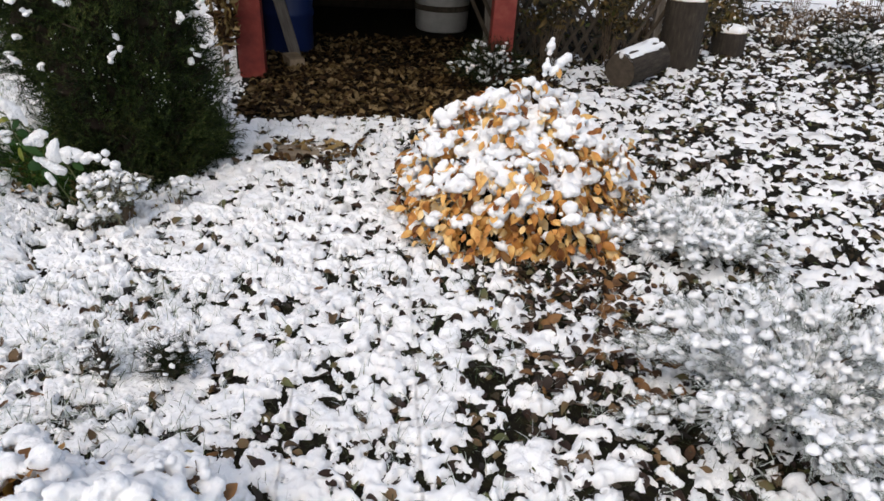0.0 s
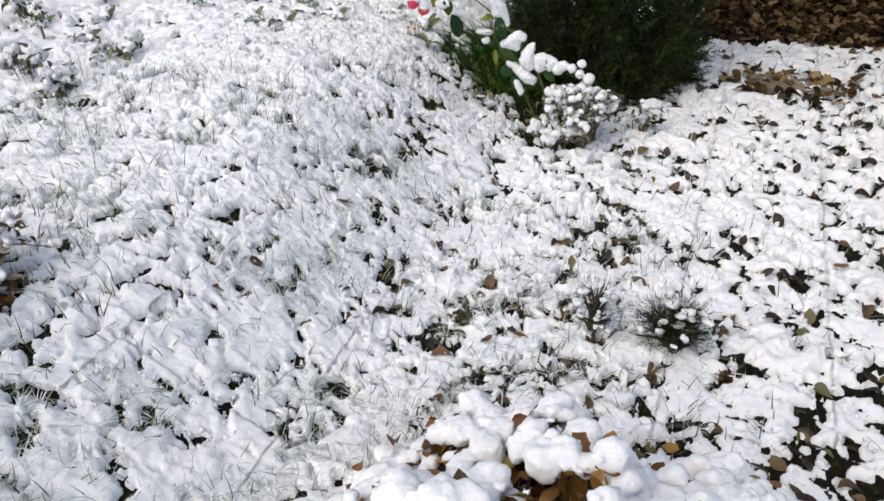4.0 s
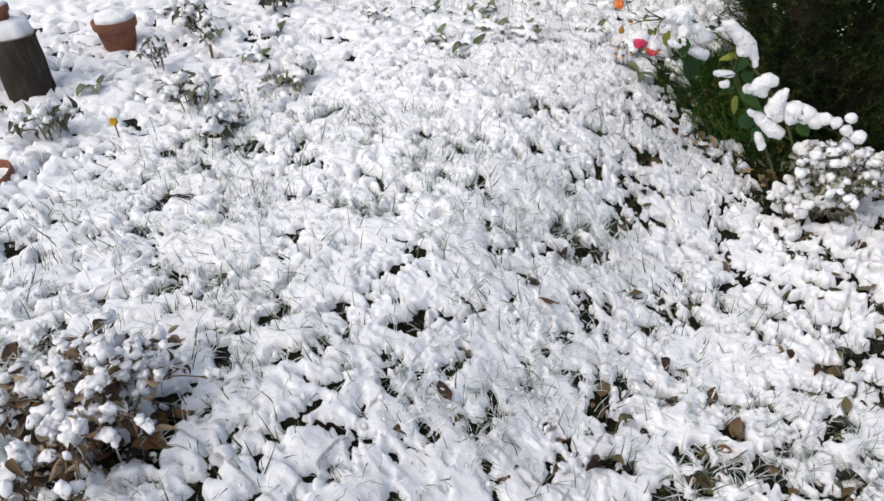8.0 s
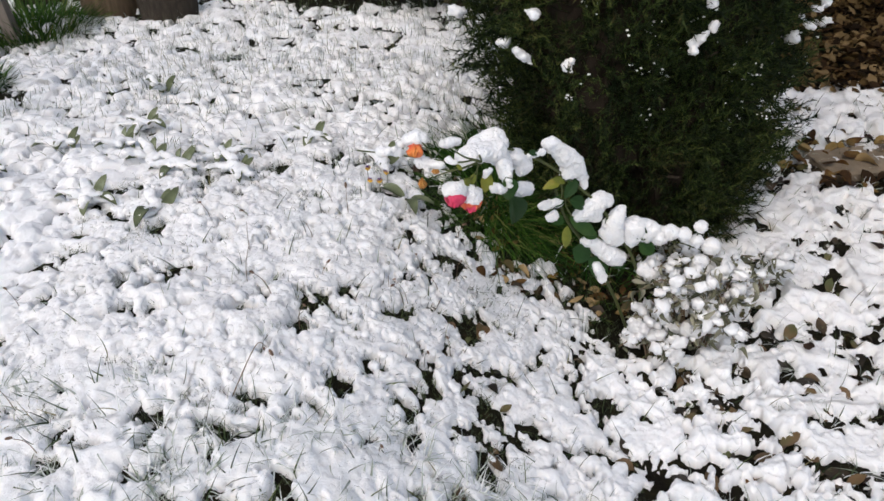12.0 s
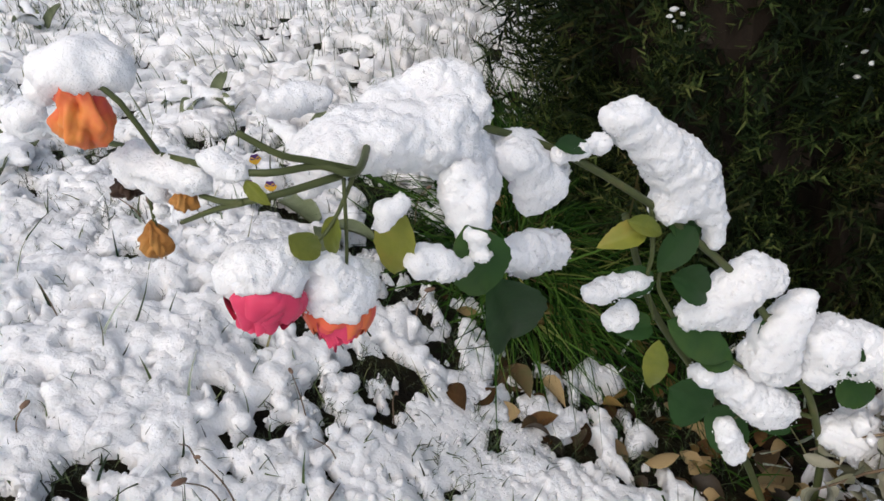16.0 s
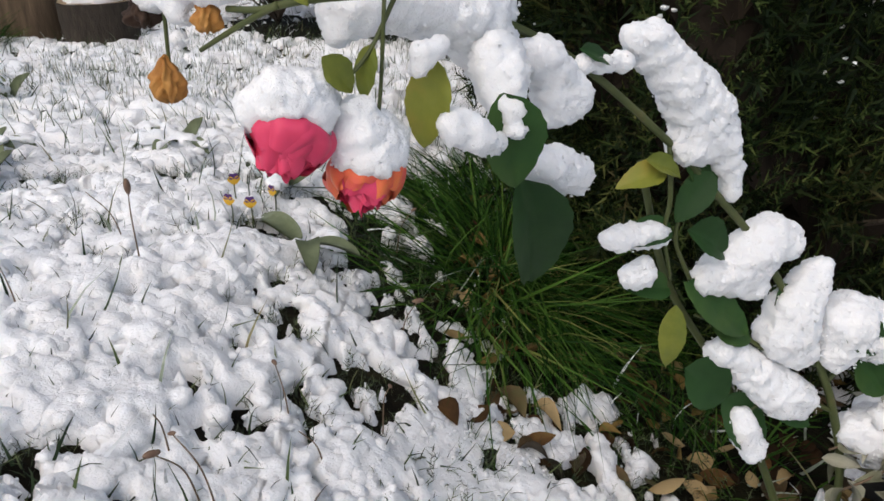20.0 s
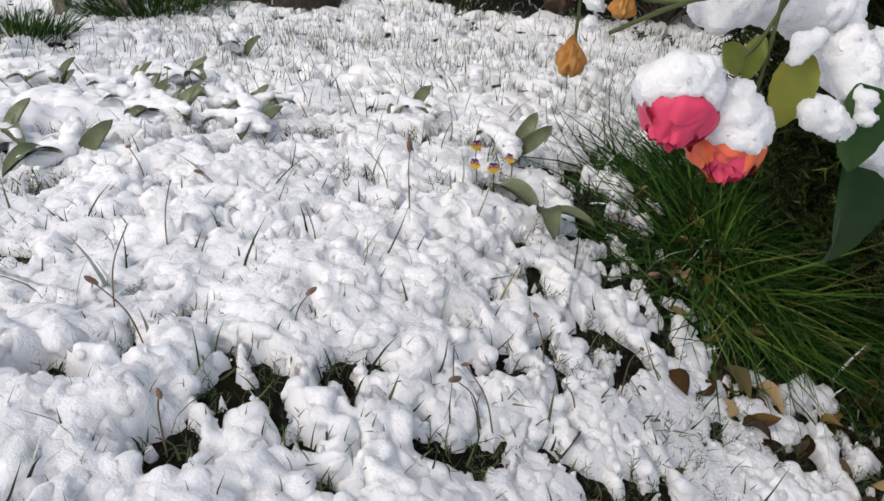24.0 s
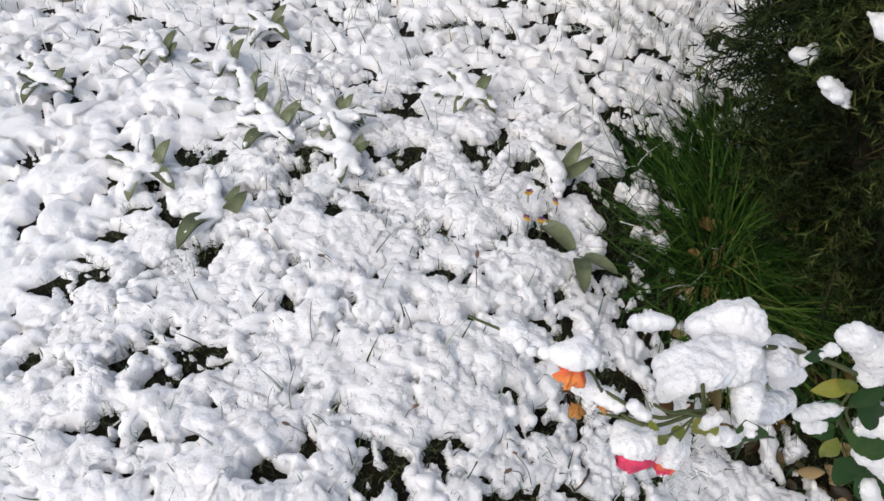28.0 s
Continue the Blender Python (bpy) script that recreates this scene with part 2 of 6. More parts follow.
def cover(x, y):
    """How well snow covers the ground: about 1.5 on the bed, low among fallen leaves, nothing under the eaves and the conifer."""
    c = 0.70 + 3.0 * (smooth(0.62, 0.5, y) + smooth(-6.3, -6.6, x) + smooth(6.3, 6.6, x) + smooth(10.0, 10.4, y))
    c += 0.16 * smooth(-0.9, -1.3, x) * smooth(3.0, 2.6, y)
    c -= 0.24 * smooth(0.9, 1.6, x) + 0.45 * smooth(5.5, 7.0, y) * smooth(2.0, 3.0, x)
    c -= 0.42 * smooth(4.1, 4.7, y) * smooth(-1.7, -2.2, x)
    c -= 2.0 * near(x, y, -1.65, 3.58, 0.16, 0.12)
    c -= 5.0 * near(x, y, 1.75, 7.9, 0.75, 0.8)
    c -= 5.0 * near(x, y, -2.75, 6.50, 0.60, 0.26)
    c -= 0.4 * near(x, y, -2.06, 3.52, 0.09, 0.2) + 0.6 * near(x, y, -2.20, 3.78, 0.12, 0.10)
    c += 0.13 * smooth(-1.9, -2.4, x) * smooth(2.5, 2.8, y) * smooth(4.4, 3.7, y)
    c -= 0.78 * smooth(-0.9, 0.4, x)
    c += 0.04 * near(x, y, -0.8, 3.2, 0.55, 1.0)
    c -= 0.22 * near(x, y, 0.5, 2.65, 0.35, 0.75)
    c -= 1.3 * near(x, y, 0.33, 3.5, 0.45, 0.36)
    c -= 0.5 * near(x, y, -1.35, 2.75, 0.28, 0.5)
    c -= 0.3 * near(x, y, -1.0, 2.0, 0.6, 0.6)
    c -= 3.2 * near(x, y, -1.77, 3.78, 0.17, 0.19)
    c += 0.9 * near(x, y, -1.98, 3.46, 0.12, 0.12) + 0.35 * near(x, y, -2.36, 3.18, 0.30, 0.26)
    c -= 2.2 * near(x, y, -1.98, 3.98, 0.17, 0.26) + 1.6 * near(x, y, -2.07, 3.95, 0.14, 0.28)
    c -= 3.4 * near(x, y, -1.58, 4.12, 0.27, 0.28)
    c -= 1.2 * near(x, y, -1.62, 3.45, 0.20, 0.14)
    c -= 1.6 * near(x, y, -2.72, 1.38, 0.33, 0.25)
    c -= 0.4 * near(x, y, -3.9, 3.0, 0.7, 0.6)
    c -= 1.6 * near(x, y, -0.72, 4.3, 0.26, 0.17)
    c -= 1.2 * near(x, y, -4.53, 5.65, 0.28, 0.22)
    c -= 6.0 * smooth(4.85 + 0.25 * value_noise(x, y, 0.5, 61), 5.3, y) * smooth(-1.45, -1.05, x) * smooth(1.2, 0.7, x)
    return c


def matted(x, y, long, short, seed):
    """Noise drawn out along three ways that take turns over the ground, as grass lies under snow."""
    total = 0.0 * x
    pick = value_noise(x, y, 0.21, seed)
    for k, a in enumerate((0.5, 1.7, 2.7)):
        u, v = x * math.cos(a) + y * math.sin(a), y * math.cos(a) - x * math.sin(a)
        w = np.clip(1 - np.abs(pick - (-0.45 + 0.45 * k)) * 2.2, 0, 1)
        total += w * value_noise(u / long, v / short, 1.0, seed + 1 + k)
    return total


def snow_depth(x, y):
    """Depth of the snow in metres, below nothing where the ground lies bare."""
    wx = x + 0.018 * value_noise(x, y, 0.05, 71) + 0.008 * value_noise(x, y, 0.019, 73) + 0.003 * value_noise(x, y, 0.008, 75)
    wy = y + 0.018 * value_noise(x, y, 0.05, 72) + 0.008 * value_noise(x, y, 0.019, 74) + 0.003 * value_noise(x, y, 0.008, 76)
    mat = matted(wx, wy, 0.055, 0.014, 17)
    lumps = 0.06 * value_noise(x, y, 0.26, 11) + 0.16 * value_noise(wx, wy, 0.11, 12) + 0.44 * value_noise(wx, wy, 0.052, 13) + 0.55 * value_noise(wx, wy, 0.028, 16) + 0.28 * value_noise(wx, wy, 0.014, 18) + 0.14 * value_noise(x, y, 0.0085, 19) + 0.14 * mat
    heaps = 0.5 * puffs(wx, wy, 0.048, 21) + 0.35 * puffs(wx, wy, 0.024, 31)
    s = cover(x, y) + (lumps * 0.85 + heaps * 0.45 - 0.25) / 0.32
    c = np.clip(s, 0, 9)
    firm = 1 - np.exp(-c / 0.75)
    pillows = 0.014 * value_noise(x, y, 0.17, 33) + 0.014 * puffs(wx, wy, 0.095, 34) + 0.0062 * puffs(wx, wy, 0.044, 35) + 0.0034 * puffs(wx, wy, 0.021, 36) + 0.0016 * puffs(wx, wy, 0.0105, 37)
    fine = 0.0028 * value_noise(wx, wy, 0.032, 22) + 0.0018 * value_noise(wx, wy, 0.016, 23) + 0.0014 * value_noise(x, y, 0.0085, 14)
    turf = smooth(-3.9, -3.4, x) * smooth(-0.9, -1.3, x) * smooth(3.1, 2.5, y)
    deep = (0.007 + pillows * (1 - 0.3 * turf) + fine + 0.0028 * mat * (0.2 + turf)) * firm
    return np.where(s > 0, np.maximum(deep, 0.0004), -0.010 - 0.014 * np.clip(-s, 0, 1))


def mesh_of(name, verts, faces, material, flat=False):
    """A mesh from arrays: faces is one array, or a list of arrays, of corner numbers."""
    faces = faces if isinstance(faces, list) else [faces]
    me = bpy.data.meshes.new(name)
    total = sum(f.size for f in faces)
    count = sum(len(f) for f in faces)
    me.vertices.add(len(verts))
    me.vertices.foreach_set("co", np.ascontiguousarray(verts, dtype=np.float32).ravel())
    me.loops.add(total)
    me.loops.foreach_set("vertex_index", np.concatenate([f.ravel() for f in faces]).astype(np.int32))
    me.polygons.add(count)
    sizes = np.concatenate([np.full(len(f), f.shape[1]) for f in faces])
    me.polygons.foreach_set("loop_start", np.concatenate([[0], np.cumsum(sizes)[:-1]]).astype(np.int32))
    me.polygons.foreach_set("use_smooth", np.full(count, not flat))
    me.update(calc_edges=True)
    me.validate()
    me.materials.append(material)
    return me


def thing(name, x, y, z, label, category, group="", kind="", turn=0.0):
    e = new(name)
    e.empty_display_size = 0.05
    e.matrix_world = pose(x, y, z, 0, 0, turn)
    return tagged(e, label, category, group, kind)


def part(name, data, parent, label="", m=None):
    """One mesh object under a thing or a part; its mesh is in the parent's own frame unless m places it."""
    ob = new(name, data)
    ob.parent = parent
    if m is not None:
        ob.matrix_basis = m
    return tagged(ob, label)


def scatter(tv, tf, rot, pos):
    """Copies of a template, turned by rot (n x 3 x 3) and moved to pos, as one set of arrays."""
    v = np.einsum("nij,kj->nki", rot, tv) + pos[:, None, :]
    f = tf[None] + (np.arange(len(pos)) * len(tv))[:, None, None]
    return v.reshape(-1, 3), f.reshape(-1, tf.shape[1])


def frames_along(d, up, size=None):
    """Rotations whose first axis runs along d and whose third lies near up."""
    d = d / np.linalg.norm(d, axis=1, keepdims=True)
    s = np.cross(up, d)
    s /= np.maximum(np.linalg.norm(s, axis=1, keepdims=True), 1e-6)
    u = np.cross(d, s)
    r = np.stack([d, s, u], axis=2)
    return r if size is None else r * np.asarray(size).reshape(len(d), 1, -1)


def unit(rng, n, low=-1.0):
    z = rng.uniform(low, 1, n)
    a = rng.uniform(0, 2 * math.pi, n)
    r = np.sqrt(1 - z * z)
    return np.stack([r * np.cos(a), r * np.sin(a), z], 1)


def leaf_form(steps=4, fold=0.25, curl=0.35, tip=1.0, base=0.35):
    """A leaf of unit length and unit width along x, folded along its midrib and curled."""
    v, f = [], []
    for k in range(steps + 1):
        t = k / steps
        w = 0.5 * math.sin(math.pi * t ** base_power(base)) ** 0.8 if 0 < t < 1 else 0.02
        z = -curl * (t - 0.2) ** 2
        v += [(t, -w, z + fold * w), (t, 0, z), (t, w, z + fold * w)]
    for k in range(steps):
        a = 3 * k
        f += [(a, a + 3, a + 4, a + 1), (a + 1, a + 4, a + 5, a + 2)]
    return np.array(v, float), np.array(f)


def base_power(b):
    return 0.6 + b


def blob_form(seed, rings=7, sides=10, rough=0.25):
    """A lumpy clod, about one across."""
    rng = np.random.default_rng(seed)
    ph = rng.uniform(0, 6.28, 6)
    v, f = [], []
    for k in range(rings + 1):
        th = math.pi * k / rings
        for j in range(sides):
            a = 2 * math.pi * j / sides
            r = 0.5 * (1 + rough * (0.6 * math.sin(2 * a + ph[0]) * math.sin(th) + 0.5 * math.sin(3 * a + ph[1] + 2 * th) + 0.5 * math.sin(3 * th + ph[2]) * math.sin(th)))
            v.append((r * math.sin(th) * math.cos(a), r * math.sin(th) * math.sin(a), r * math.cos(th)))
    for k in range(rings):
        for j in range(sides):
            b = (j + 1) % sides
            f.append((k * sides + j, k * sides + sides + j, k * sides + sides + b, k * sides + b))
    return np.array(v), np.array(f)


def blade_form(steps=3, width=1.0, bend=0.45):
    """A grass blade of unit height along x, bending towards -z."""
    v, f = [], []
    for k in range(steps + 1):
        t = k / steps
        w = 0.5 * width * (1 - t ** 2 * 0.94)
        v += [(t * (1 - 0.12 * bend * t), -w, -bend * t * t), (t * (1 - 0.12 * bend * t), w, -bend * t * t)]
    for k in range(steps):
        a = 2 * k
        f.append((a, a + 1, a + 3, a + 2))
    return np.array(v), np.array(f)


def tube(points, radii, sides=7):
    """A bent, tapering tube through points, closed at both ends."""
    pts = np.array(points, float)
    n = len(pts)
    rad = np.interp(np.linspace(0, 1, n), np.linspace(0, 1, len(radii)), radii)
    d = np.gradient(pts, axis=0)
    d /= np.linalg.norm(d, axis=1, keepdims=True)
    up = np.tile([0.13, 0.21, 0.97], (n, 1))
    s = np.cross(up, d)
    s /= np.linalg.norm(s, axis=1, keepdims=True) + 1e-9
    u = np.cross(d, s)
    a = np.linspace(0, 2 * math.pi, sides, endpoint=False)
    v = pts[:, None] + rad[:, None, None] * (np.cos(a)[None, :, None] * s[:, None] + np.sin(a)[None, :, None] * u[:, None])
    f = [(k * sides + j, k * sides + (j + 1) % sides, (k + 1) * sides + (j + 1) % sides, (k + 1) * sides + j) for k in range(n - 1) for j in range(sides)]
    v = np.concatenate([v.reshape(-1, 3), pts[:1], pts[-1:]])
    e = n * sides
    caps = [(e, (j + 1) % sides, j) for j in range(sides)] + [(e + 1, e - sides + j, e - sides + (j + 1) % sides) for j in range(sides)]
    return v, [np.array(f), np.array(caps)]


def curve_through(points, n=12):
    """A smooth line of n points through a few given ones."""
    p = np.array(points, float)
    if len(p) == 2:
        return p[0] + (p[1] - p[0]) * np.linspace(0, 1, n)[:, None]
    q = np.concatenate([[2 * p[0] - p[1]], p, [2 * p[-1] - p[-2]]])
    out = []
    for t in np.linspace(0, len(p) - 1 - 1e-6, n):
        k, u = int(t), t - int(t)
        a, b, c, d = q[k:k + 4]
        out.append(0.5 * (2 * b + (c - a) * u + (2 * a - 5 * b + 4 * c - d) * u * u + (3 * b - a - 3 * c + d) * u ** 3))
    return np.array(out)


def merged(pieces):
    """Several (verts, faces) sets as one."""
    vs, fs, n = [], [], 0
    for v, f in pieces:
        vs.append(v)
        for g in (f if isinstance(f, list) else [f]):
            fs.append(g + n)
        n += len(v)
    return np.concatenate(vs), fs


def box(name, sx, sy, sz, material, bevel=0.006, cuts=0, wobble=0.0, seed=1):
    """A bevelled block with its base at z = 0."""
    bm = bmesh.new()
    bmesh.ops.create_cube(bm, size=1.0)
    bmesh.ops.scale(bm, vec=(sx, sy, sz), verts=bm.verts)
    bmesh.ops.translate(bm, vec=(0, 0, sz / 2), verts=bm.verts)
    if cuts:
        bmesh.ops.subdivide_edges(bm, edges=[e for e in bm.edges if abs(e.verts[0].co.z - e.verts[1].co.z) > sz / 2], cuts=cuts, use_grid_fill=True)
    bmesh.ops.bevel(bm, geom=[e for e in bm.edges if len(e.link_faces) == 2 and e.calc_face_angle() > 0.5], offset=bevel, segments=2, affect="EDGES", profile=0.6)
    if wobble:
        for v in bm.verts:
            v.co += Vector(noise.noise_vector(v.co * 5 + Vector((seed * 3.1, 0, 0)))) * wobble
    me = bpy.data.meshes.new(name)
    bm.to_mesh(me)
    bm.free()
    me.materials.append(material)
    return me


def round_log(name, radius, length, seed, material, sides=28, rings=10):
    """A barked log along z from 0 to its length, not quite round, with sunk ends."""
    v, f = [], []
    for k in range(rings + 1):
        z = length * k / rings
        for j in range(sides):
            a = 2 * math.pi * j / sides
            q = Vector((math.cos(a) * 1.4, math.sin(a) * 1.4, z * 3)) + Vector((seed * 5.3, 0, 0))
            r = radius * (1 + 0.09 * noise.noise(q) + 0.035 * noise.noise(q * 5))
            v.append((r * math.cos(a), r * math.sin(a), z))
    for k in range(rings):
        for j in range(sides):
            b = (j + 1) % sides
            f.append((k * sides + j, k * sides + b, (k + 1) * sides + b, (k + 1) * sides + j))
    return mesh_of(name, np.array(v), np.array(f), material)


def log_end(name, radius, z, seed, material, sides=28, up=True, edge=0.97):
    v, f = [(0, 0, z)], []
    for ring, rr in enumerate((0.35, 0.7, edge)):
        for j in range(sides):
            a = 2 * math.pi * j / sides
            q = Vector((math.cos(a) * 1.4, math.sin(a) * 1.4, z * 3)) + Vector((seed * 5.3, 0, 0))
            r = radius * rr * (1 + 0.09 * noise.noise(q) + 0.035 * noise.noise(q * 5))
            v.append((r * math.cos(a), r * math.sin(a), z + 0.004 * noise.noise(q * 7)))
    tri = [(0, 1 + j, 1 + (j + 1) % sides) for j in range(sides)]
    for k in range(2):
        for j in range(sides):
            b = (j + 1) % sides
            f.append((1 + k * sides + j, 1 + (k + 1) * sides + j, 1 + (k + 1) * sides + b, 1 + k * sides + b))
    tri, f = np.array(tri), np.array(f)
    return mesh_of(name, np.array(v), [tri, f] if up else [tri[:, ::-1], f[:, ::-1]], material)


def snow_mass(name, parent, balls, voxel=0.006, rough=0.006, size=0.02, label="fresh white snow", flat=0.8, settle=6):
    """Snow heaped up: balls of (x, y, z, r) grown into one soft lump with a crumbly skin."""
    tv, tf = blob_form(3, 6, 8, 0.12)
    b = np.array(balls, float)
    rot = np.einsum("n,ij->nij", 2 * b[:, 3], np.diag([1.0, 1.0, flat]))
    v, f = scatter(tv, tf, rot, b[:, :3])
    ob = part(name, mesh_of(name, v, f, SNOW_CLUMP), parent, label)
    rm = ob.modifiers.new("heap", "REMESH")
    rm.mode, rm.voxel_size, rm.use_smooth_shade = "VOXEL", voxel, True
    sm = ob.modifiers.new("settle", "SMOOTH")
    sm.factor, sm.iterations = 0.5, settle
    for scale, depth in ((size * 1.2, rough), (size * 0.5, rough * 0.62), (size * 0.2, rough * 0.34)):
        tex = bpy.data.textures.new("crumb", "CLOUDS")
        tex.noise_scale, tex.noise_depth = scale, 2
        dp = ob.modifiers.new("crumble", "DISPLACE")
        dp.texture, dp.strength, dp.mid_level, dp.texture_coords = tex, depth, 0.42, "LOCAL"
    return ob


# ---- the ground and the snow on it ----
def spaced(*runs):
    """Coordinates along an axis: runs of (start, end, step), joined."""
    out = []
    for a, b, step in runs:
        n = max(1, round((b - a) / step))
        out.append(np.linspace(a, b, n, endpoint=False))
    return np.concatenate(out + [[runs[-1][1]]])


FAR = [12.0, 15.0, 20.0, 28.0, 40.0, 65.0, 110.0, 200.0, 400.0]


def sheet(xs, ys, height):
    x, y = np.meshgrid(xs, ys)
    z = height(x, y)
    n, m = len(xs), len(ys)
    idx = np.arange(n * m).reshape(m, n)
    f = np.stack([idx[:-1, :-1], idx[:-1, 1:], idx[1:, 1:], idx[1:, :-1]], -1).reshape(-1, 4)
    return np.stack([x, y, z], -1).reshape(-1, 3), f


def soil_height(x, y):
    return land(x, y) - 0.007 + 0.004 * value_noise(x, y, 0.11, 41) + 0.002 * value_noise(x, y, 0.05, 42)


xs = np.concatenate([[-a for a in reversed(FAR)], spaced((-10, -5, 0.25), (-5, 2.5, 0.05), (2.5, 10, 0.25)), FAR])
ys = np.concatenate([[-a for a in reversed(FAR)], spaced((-10, 0.4, 0.25), (0.4, 6.5, 0.05), (6.5, 10.5, 0.2)), FAR])
v, f = sheet(xs, ys, soil_height)
tagged(new("ground", mesh_of("ground", v, f, SOIL)), "dark wet garden soil under the snow", "ground", kind="structure")

# far off and behind, one coarse sheet with an opening; inside it, tiles that grow finer towards the garden path
EDGE = (-6.6, 6.6, 0.4, 10.4)
TILE = 0.4


def detail(x, y):
    """Mesh width wanted at a place in the garden: fine along the way, coarser away from it."""
    way = ((-0.3, 0.2, 1.3), (-0.7, 0.5, 1.2), (-1.1, 0.8, 1.2), (-1.6, 1.1, 1.2), (-1.9, 1.8, 1.15), (-1.95, 2.3, 1.1), (-2.0, 2.8, 0.48))
    d = min(math.sqrt((x - px) ** 2 + (y - py) ** 2 + pz * pz) for px, py, pz in way)
    return max(0.0034, 0.0045 * d + 0.0030 * max(0.0, d - 3.0))


pieces = []
xs = np.concatenate([[-a for a in reversed(FAR)], spaced((-10, EDGE[0], 0.2), (EDGE[0], EDGE[1], 0.1), (EDGE[1], 10, 0.2)), FAR])
ys = np.concatenate([[-a for a in reversed(FAR)], spaced((-10, EDGE[2], 0.2), (EDGE[2], EDGE[3], 0.4), (EDGE[3], 10.8, 0.2)), FAR])
v, f = sheet(xs, ys, lambda x, y: land(x, y) + 0.032 + 0.012 * value_noise(x, y, 0.6, 33))
mid = v[f].mean(axis=1)
pieces.append((v, f[~((mid[:, 0] > EDGE[0]) & (mid[:, 0] < EDGE[1]) & (mid[:, 1] > EDGE[2]) & (mid[:, 1] < EDGE[3]))]))
tiles = []
for i in range(round((EDGE[1] - EDGE[0]) / TILE)):
    for j in range(round((EDGE[3] - EDGE[2]) / TILE)):
        x0, y0 = EDGE[0] + TILE * i, EDGE[2] + TILE * j
        n = math.ceil(TILE / detail(x0 + TILE / 2, y0 + TILE / 2))
        lap = 0.5 * TILE / n
        at = np.linspace(-lap, TILE + lap, n + 2)
        tiles.append(sheet(x0 + at, y0 + at, lambda x, y: 0 * x))
flat = np.concatenate([v for v, f in tiles])
depth = np.concatenate([snow_depth(flat[k:k + 40000, 0], flat[k:k + 40000, 1]) for k in range(0, len(flat), 40000)])
level = land(flat[:, 0], flat[:, 1])
k = 0
for v, f in tiles:
    dz, lz = depth[k:k + len(v)], level[k:k + len(v)]
    k += len(v)
    v[:, 2] = lz + dz
    f = f[~(dz < -0.0095)[f].all(axis=1)]
    if len(f):
        pieces.append((v, f))
v, f = merged(pieces)
tagged(new("snow_cover", mesh_of("snow_cover", v, f, SNOW)), "uneven fresh snow with bare patches over the garden", "snow", kind="structure")


# ---- fluffy heaps of snow on the bed, thick enough to overhang their own gaps ----
def snow_heaps(x0, x1, y0, y1, count, big, voxel, seed, label):
    rng = np.random.default_rng(seed)
    x, y = rng.uniform(x0, x1, count), rng.uniform(y0, y1, count)
    dz = snow_depth(x, y)
    sel = dz > 0.0075
    x, y, dz = x[sel], y[sel], dz[sel]
    r = big * (0.28 + 0.72 * rng.uniform(0, 1, len(x)) ** 2.5)
    base = thing("snow_heaps", (x0 + x1) / 2, (y0 + y1) / 2, 0.0, label, "snow", kind="stuff")
    z = land(x, y) + dz + r * rng.uniform(-0.95, -0.42, len(x))
    snow_mass("heap", base, np.stack([x - (x0 + x1) / 2, y - (y0 + y1) / 2, z, r], 1), voxel, 0.0060, 0.020, "", 0.85, 8)
    return base


snow_heaps(-3.05, -1.85, 2.92, 4.15, 14000, 0.0130, 0.0034, 181, "fluffy heaps of fresh snow on the flower bed")


# ---- leaves, sprigs and snow clods that many things share ----
LEAVES = [leaf_form(5, 0.35, 0.45), leaf_form(5, 0.15, -0.35), leaf_form(5, 0.6, 0.8), leaf_form(5, -0.3, 0.3)]
CLODS = [blob_form(k, 6, 9, 0.36) for k in range(6)]


def crumb_forms():
    g = (1 + math.sqrt(5)) / 2
    v = np.array([(a, b * g, 0) for a in (-1, 1) for b in (-1, 1)] + [(0, a, b * g) for a in (-1, 1) for b in (-1, 1)] + [(b * g, 0, a) for a in (-1, 1) for b in (-1, 1)]) / (2 * math.hypot(1, g))
    side = min(np.linalg.norm(v[0] - v[k]) for k in range(1, 12)) * 1.01
    f = [(i, j, k) for i in range(12) for j in range(i) for k in range(j) if max(np.linalg.norm(v[i] - v[j]), np.linalg.norm(v[j] - v[k]), np.linalg.norm(v[i] - v[k])) < side]
    f = [t if np.dot(np.cross(v[t[1]] - v[t[0]], v[t[2]] - v[t[0]]), v[t[0]]) > 0 else t[::-1] for t in f]
    rng = np.random.default_rng(8)
    return [(v * rng.uniform(0.7, 1.25, (12, 1)), np.array(f)) for k in range(5)]


CRUMBS = crumb_forms()


def leaf_meshes(name, material, length=1.0, width=0.6):
    out = []
    for k, (v, f) in enumerate(LEAVES):
        w = v * [length, width * length, length]
        w[:, 2] += 0.05 * length * np.sin(9 * w[:, 0] / length + k) * np.sign(w[:, 1])
        out.append(mesh_of(name, w, f, material))
    return out


def place(ob_name, me, parent, pos, d, up, scale=1.0, label=""):
    """One leaf or clod as a part, its length along d."""
    r = frames_along(np.array([d], float), np.array([up], float))[0] * scale
    m = Matrix([[*r[0], pos[0]], [*r[1], pos[1]], [*r[2], pos[2]], [0, 0, 0, 1]])
    return part(ob_name, me, parent, label, m)


